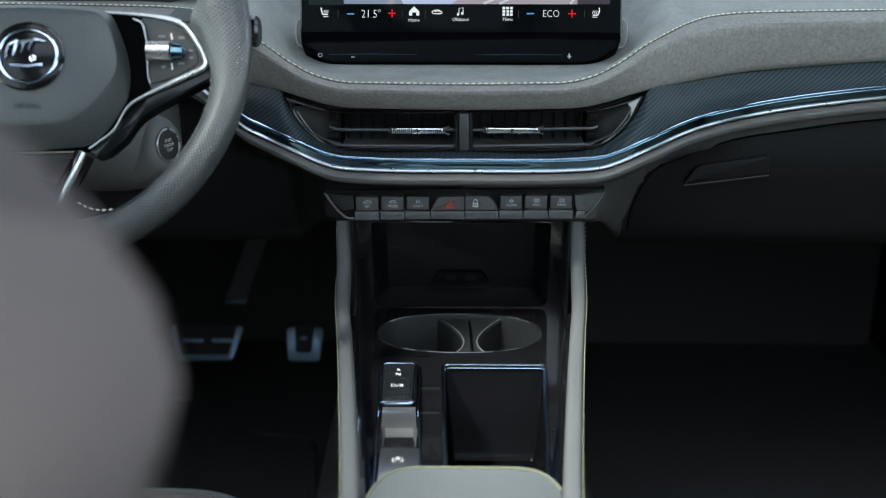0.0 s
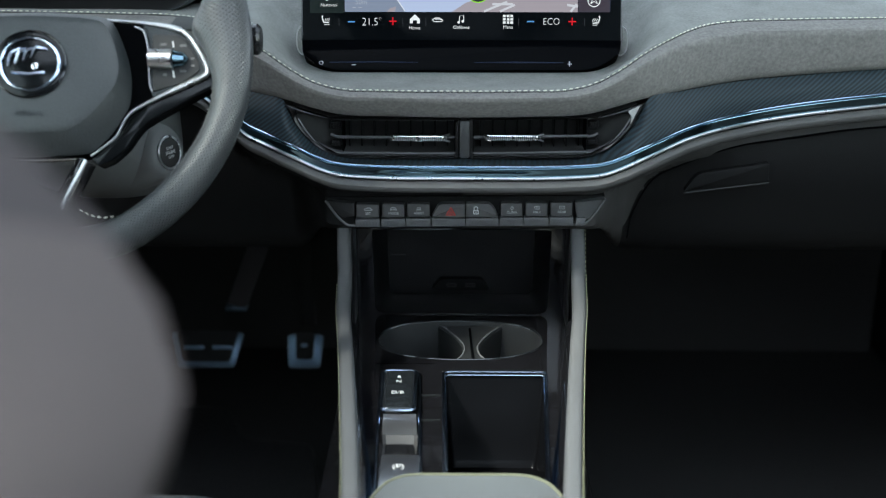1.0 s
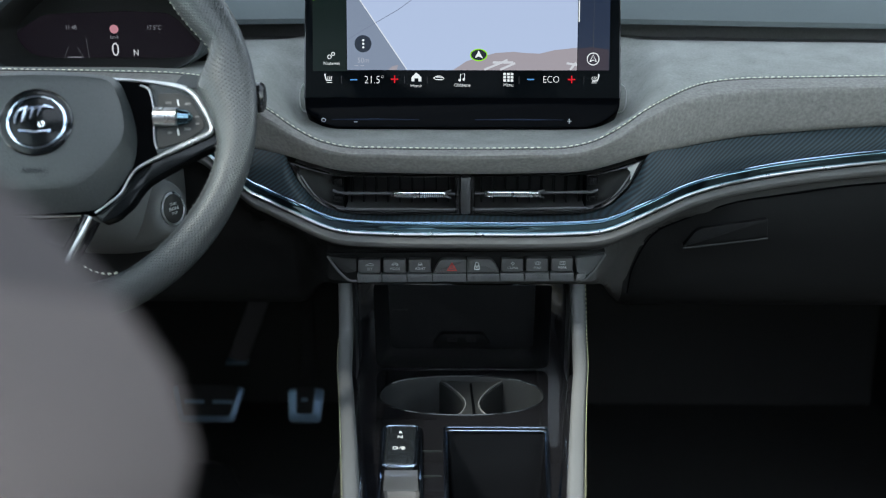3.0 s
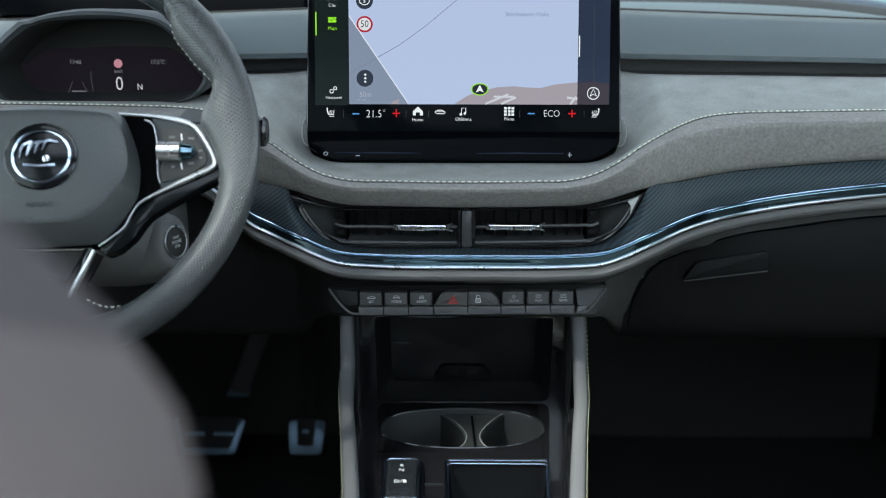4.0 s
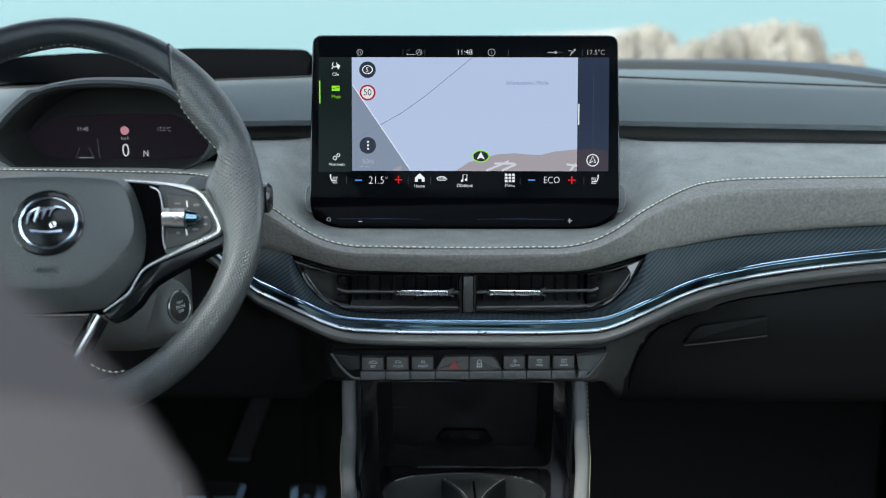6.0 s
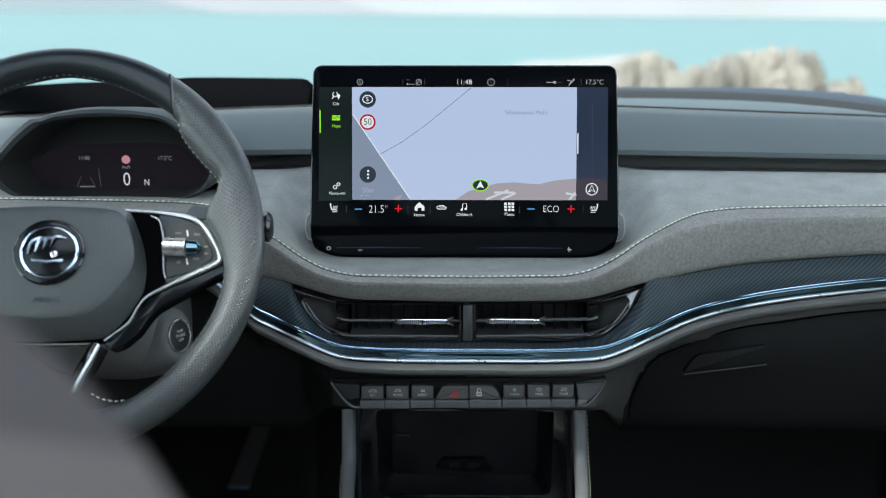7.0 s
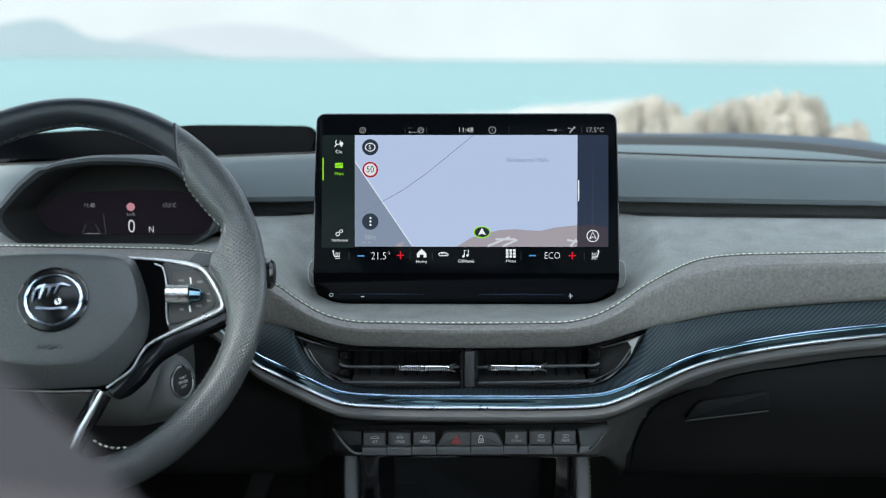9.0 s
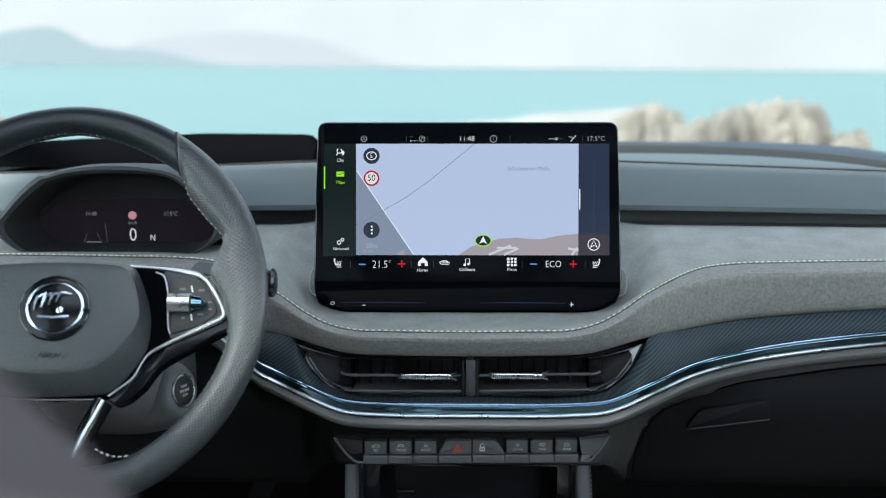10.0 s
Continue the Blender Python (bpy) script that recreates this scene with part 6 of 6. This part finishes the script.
    part("niche_surround", ring_plate(around, niche, 0.004, facing(0, 1.1985, 0)), PIANO, unit, "gloss black niche surround")
    ports = part("port_panel", plate(rounded([(-0.034, 0.770), (0.036, 0.770), (0.026, 0.784), (-0.024, 0.784)], 0.004), 0.01, facing(0, 1.350, -0.058), 0.001), KNEE, unit, "charging port panel")
    for x in (-0.010, 0.012):
        part("port", ring_plate(rounded([(x - 0.006, 0.7745), (x + 0.006, 0.7745), (x + 0.006, 0.7795), (x - 0.006, 0.7795)], 0.002), rounded([(x - 0.004, 0.776), (x + 0.004, 0.776), (x + 0.004, 0.778), (x - 0.004, 0.778)], 0.001), 0.001, facing(0, 1.3485, -0.058)), BLACK_SOFT, ports)
    part("niche_mark", block((0.015, 0.0008, 0.0022), (-0.064, 1.1972, 0.8110), 0.0003), BLACK_SOFT, unit, "small grey printed mark")


console()


def selector():
    unit = thing("gear_selector", (-0.053, 0.95, 0.745), "chrome-framed rocker gear selector in the gloss black console", "gear selector")
    z = 0.7450
    frame_line = rounded([(-0.0650, 0.80), (-0.0290, 0.80), (-0.0385, 1.0540), (-0.0735, 1.0540)], [0.003, 0.003, 0.005, 0.005], 5)
    part("selector_frame", tube([(x, y, z + 0.0012) for x, y in frame_line], 0.0016, 10, True), FRAME_METAL, unit, "chrome selector frame")
    part("selector_base", plate(frame_line, 0.006, Matrix.Translation((0, 0, z + 0.0004))), PIANO, unit)
    knob_line = rounded([(-0.0683, 0.972), (-0.0405, 0.972), (-0.0412, 1.0500), (-0.0700, 1.0500)], 0.006, 5)
    knob = part("selector_knob", plate(knob_line, 0.012, Matrix.Translation((0, 0, z + 0.0062)), 0.003, 4), SMOKED, unit, "gloss black rocker with gear letters")
    part("knob_edge", tube([(x * 1.0, y, z + 0.0050) for x, y in rounded([(-0.0693, 0.9708), (-0.0395, 0.9708), (-0.0402, 1.0508), (-0.0711, 1.0508)], 0.006, 5)], 0.0012, 8, True), FRAME_METAL, knob, "chrome edge")
    for body, y, s, mat in (("R", 1.0335, 0.0060, WHITE_PRINT), ("N", 1.0245, 0.0070, WHITE_PRINT), ("D/B", 1.0020, 0.0075, WHITE_PRINT)):
        part("gear_letter", words(body, s, Matrix.Translation((-0.0558, y, z + 0.0065)), squeeze=1.0), mat, knob, "lit gear letter", smooth=False)
    part("metal_slope", sheet([[(x, y, h) for x in (-0.0665 + k, -0.052, -0.0382 + 1.6 * k)] for y, h, k in ((0.9710, z + 0.0005, 0), (0.9690, z + 0.0020, 0), (0.9640, z + 0.0012, 0), (0.952, z + 0.0040, 0.0005), (0.930, z + 0.0055, 0.0012), (0.9262, z + 0.0052, 0.0014))]), SATIN_SLOPE, unit, "satin metal slope")
    part("metal_dip", sheet([[(-0.0650 + 0.0022 * d, y, z + 0.0050), (-0.0620 + 0.0022 * d, y, z + 0.0050 - 0.011 * d), (-0.050, y, z + 0.0050 - 0.0125 * d), (-0.0385, y, z + 0.0050 - 0.011 * d), (-0.0352, y, z + 0.0050)]
                             for y, d in ((0.9262, 0.0), (0.918, 0.45), (0.908, 0.85), (0.899, 1.0), (0.8955, 0.9), (0.8945, 0.0))]), SLOPE, unit, "hollow in the metal slope")
    key = part("park_button", block((0.0310, 0.052, 0.006), (-0.0480, 0.868, z + 0.0018), 0.0015), BRUSHED, unit, "brushed metal parking button")
    part("park_mark", words("(P)", 0.0085, Matrix.Translation((-0.0490, 0.8745, z + 0.0052))), WHITE_PRINT, key, "white printed mark", smooth=False)


selector()


def armrest():
    unit = thing("armrest", (0.005, 0.65, 0.60), "grey suede armrest with yellow-green piping", "armrest")
    line = rounded([(-0.073, 0.40), (0.083, 0.40), (0.0790, 0.805), (0.0610, 0.8450), (-0.0510, 0.8450), (-0.0690, 0.805)], [0.03, 0.03, 0.02, 0.028, 0.028, 0.02], 7)
    part("lid", cushion(line, 0.006, Matrix.Translation((0, 0, 0.7600)), 0.018, 8, 4.0), ARM, unit, "grey suede lid")
    part("piping", tube([(x, y, 0.7605) for x, y in line], 0.0011, 8, True), PIPING, unit, "yellow-green piping")
    part("box", plate([(0.005 + (x - 0.005) * 1.02, y - 0.004) for x, y in line], 0.35, Matrix.Translation((0, 0, 0.7420)), 0.006), RAIL, unit, "grey padded armrest box")


armrest()


# ================= footwell =================
def pedals():
    def pad(unit, outline, inset, at, ribs):
        m = Matrix.Translation(at) @ facing(0, 0, 0, 28)
        part("pedal_plate", plate(rounded(outline, 0.008), 0.008, m, 0.002), PEDAL_METAL, unit, "brushed metal pedal plate")
        part("rubber_inset", plate(rounded(inset, 0.006), 0.004, m @ Matrix.Translation((0, 0, 0.0025)), 0.001), DARK, unit, "black rubber inset")
        for x, y, w in ribs:
            part("metal_rib", block((w, 0.006, 0.004), (0, 0, 0), 0.0015, m=m @ Matrix.Translation((x, y, 0.004))), PEDAL_METAL, unit, "metal rib")
    brake = thing("brake_pedal", (-0.396, 1.75, 0.43), "metal brake pedal with black rubber inset", "pedal", "pedals")
    pad(brake, [(-0.045, -0.028), (0.043, -0.028), (0.058, 0.028), (-0.058, 0.028)], [(-0.038, -0.018), (0.036, -0.018), (0.049, 0.030), (-0.049, 0.030)], (-0.397, 1.75, 0.452), [(-0.020, 0.004, 0.032), (0.025, 0.004, 0.032)])
    part("pedal_arm", block((0.030, 0.014, 0.16), (0, 0, 0), 0.003, m=Matrix.Translation((-0.321, 1.780, 0.593)) @ pose(0, 0, 0, -6, 21, 0)), PEDAL_ARM, brake, "dark painted pedal arm")
    # added block in place of a blue highlight on the arm's lower edge
    part("arm_highlight", block((0.034, 0.020, 0.007), (-0.350, 1.772, 0.516), 0.002), PEDAL_METAL, brake, "metal block standing in for the blue highlight under the arm")
    gas = thing("accelerator_pedal", (-0.243, 1.75, 0.43), "metal accelerator pedal with black rubber inset", "pedal", "pedals")
    pad(gas, [(-0.026, -0.028), (0.024, -0.028), (0.029, 0.026), (-0.029, 0.026)], [(-0.014, -0.014), (0.012, -0.014), (0.015, 0.028), (-0.015, 0.028)], (-0.2425, 1.75, 0.452), [(-0.0010, 0.008, 0.010)])
    part("pedal_arm", block((0.024, 0.014, 0.16), (-0.243, 1.81, 0.55), 0.003), DARK, gas, "black pedal arm")


pedals()


def floor_mat():
    unit = thing("floor_mat", (-0.42, 1.4, 0.331), "black carpet floor mat with a thin pale edge", "floor mat")
    line = rounded([(-0.62, 1.10), (-0.20, 1.10), (-0.195, 1.50), (-0.222, 1.652), (-0.331, 1.667), (-0.372, 1.770), (-0.62, 1.80)], [0.03, 0.03, 0.03, 0.02, 0.03, 0.03, 0.03])
    part("mat_surface", plate(line, 0.008, Matrix.Translation((0, 0, 0.339)), 0.003), CARPET, unit, "black pile")
    part("mat_edge", tube([(x, y, 0.339) for x, y in line], 0.003, 6, True), BLACK_SOFT, unit, "stitched edge")


floor_mat()


# ================= driver's seat =================
def seat():
    unit = thing("driver_seat", (-0.36, 0.65, 0.33), "grey-mauve upholstered driver's sports seat", "car seat")
    half = [(0, 1.318), (0.11, 1.316), (0.1787, 1.3075), (0.2128, 1.2889), (0.2345, 1.225), (0.2445, 1.1891), (0.2600, 1.1711), (0.2747, 1.1575), (0.2855, 1.1432), (0.2946, 1.1277), (0.2983, 1.1134), (0.2977, 1.1023), (0.2934, 1.0893), (0.2878, 1.0769), (0.281, 1.0254), (0.270, 0.85), (0.245, 0.64), (0.12, 0.60), (0, 0.595)]
    line = spline([(x, z, 0) for x, z in half] + [(-x, z, 0) for x, z in reversed(half[1:-1])], 120, True)[:, :2]
    rear = Matrix.Translation((-0.36, 0.284, 0)) @ facing(0, 0, 0, 0)
    shell = merged(cushion(line, 0.040, rear, 0.0, 16, 4.0), cushion(line, 0.030, rear @ pose(0, 0, 0, 0, 180, 0), 0.0, 16, 4.0))

    # one shell cut in two; the upper piece's shade is in its colour
    for name, mat, label, keep_low in (("shoulder", SEAT_SHADED, "shoulder and headrest, shade put into the darker colour", False), ("backrest", SEAT, "grey-mauve backrest", True)):
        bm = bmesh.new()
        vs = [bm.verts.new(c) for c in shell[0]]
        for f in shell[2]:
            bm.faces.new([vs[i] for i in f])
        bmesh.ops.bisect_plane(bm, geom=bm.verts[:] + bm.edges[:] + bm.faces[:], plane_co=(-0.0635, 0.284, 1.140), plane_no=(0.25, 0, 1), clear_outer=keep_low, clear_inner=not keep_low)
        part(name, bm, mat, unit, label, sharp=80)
    base = rounded([(-0.60, 0.30), (-0.12, 0.30), (-0.150, 0.90), (-0.200, 0.972), (-0.52, 0.985), (-0.60, 0.92)], [0.05, 0.05, 0.06, 0.05, 0.05, 0.05], 6)
    part("cushion", cushion(base, 0.015, Matrix.Translation((0, 0, 0.658)), 0.12, 8, 4.0), SEAT, unit, "grey seat cushion")
    part("piping", tube([(x, y, 0.659) for x, y in base], 0.003, 6, True), RAIL, unit, "pale piping")
    part("seat_base", block((0.42, 0.44, 0.20), (-0.36, 0.70, 0.43), 0.02), DARK, unit, "black seat base")


seat()
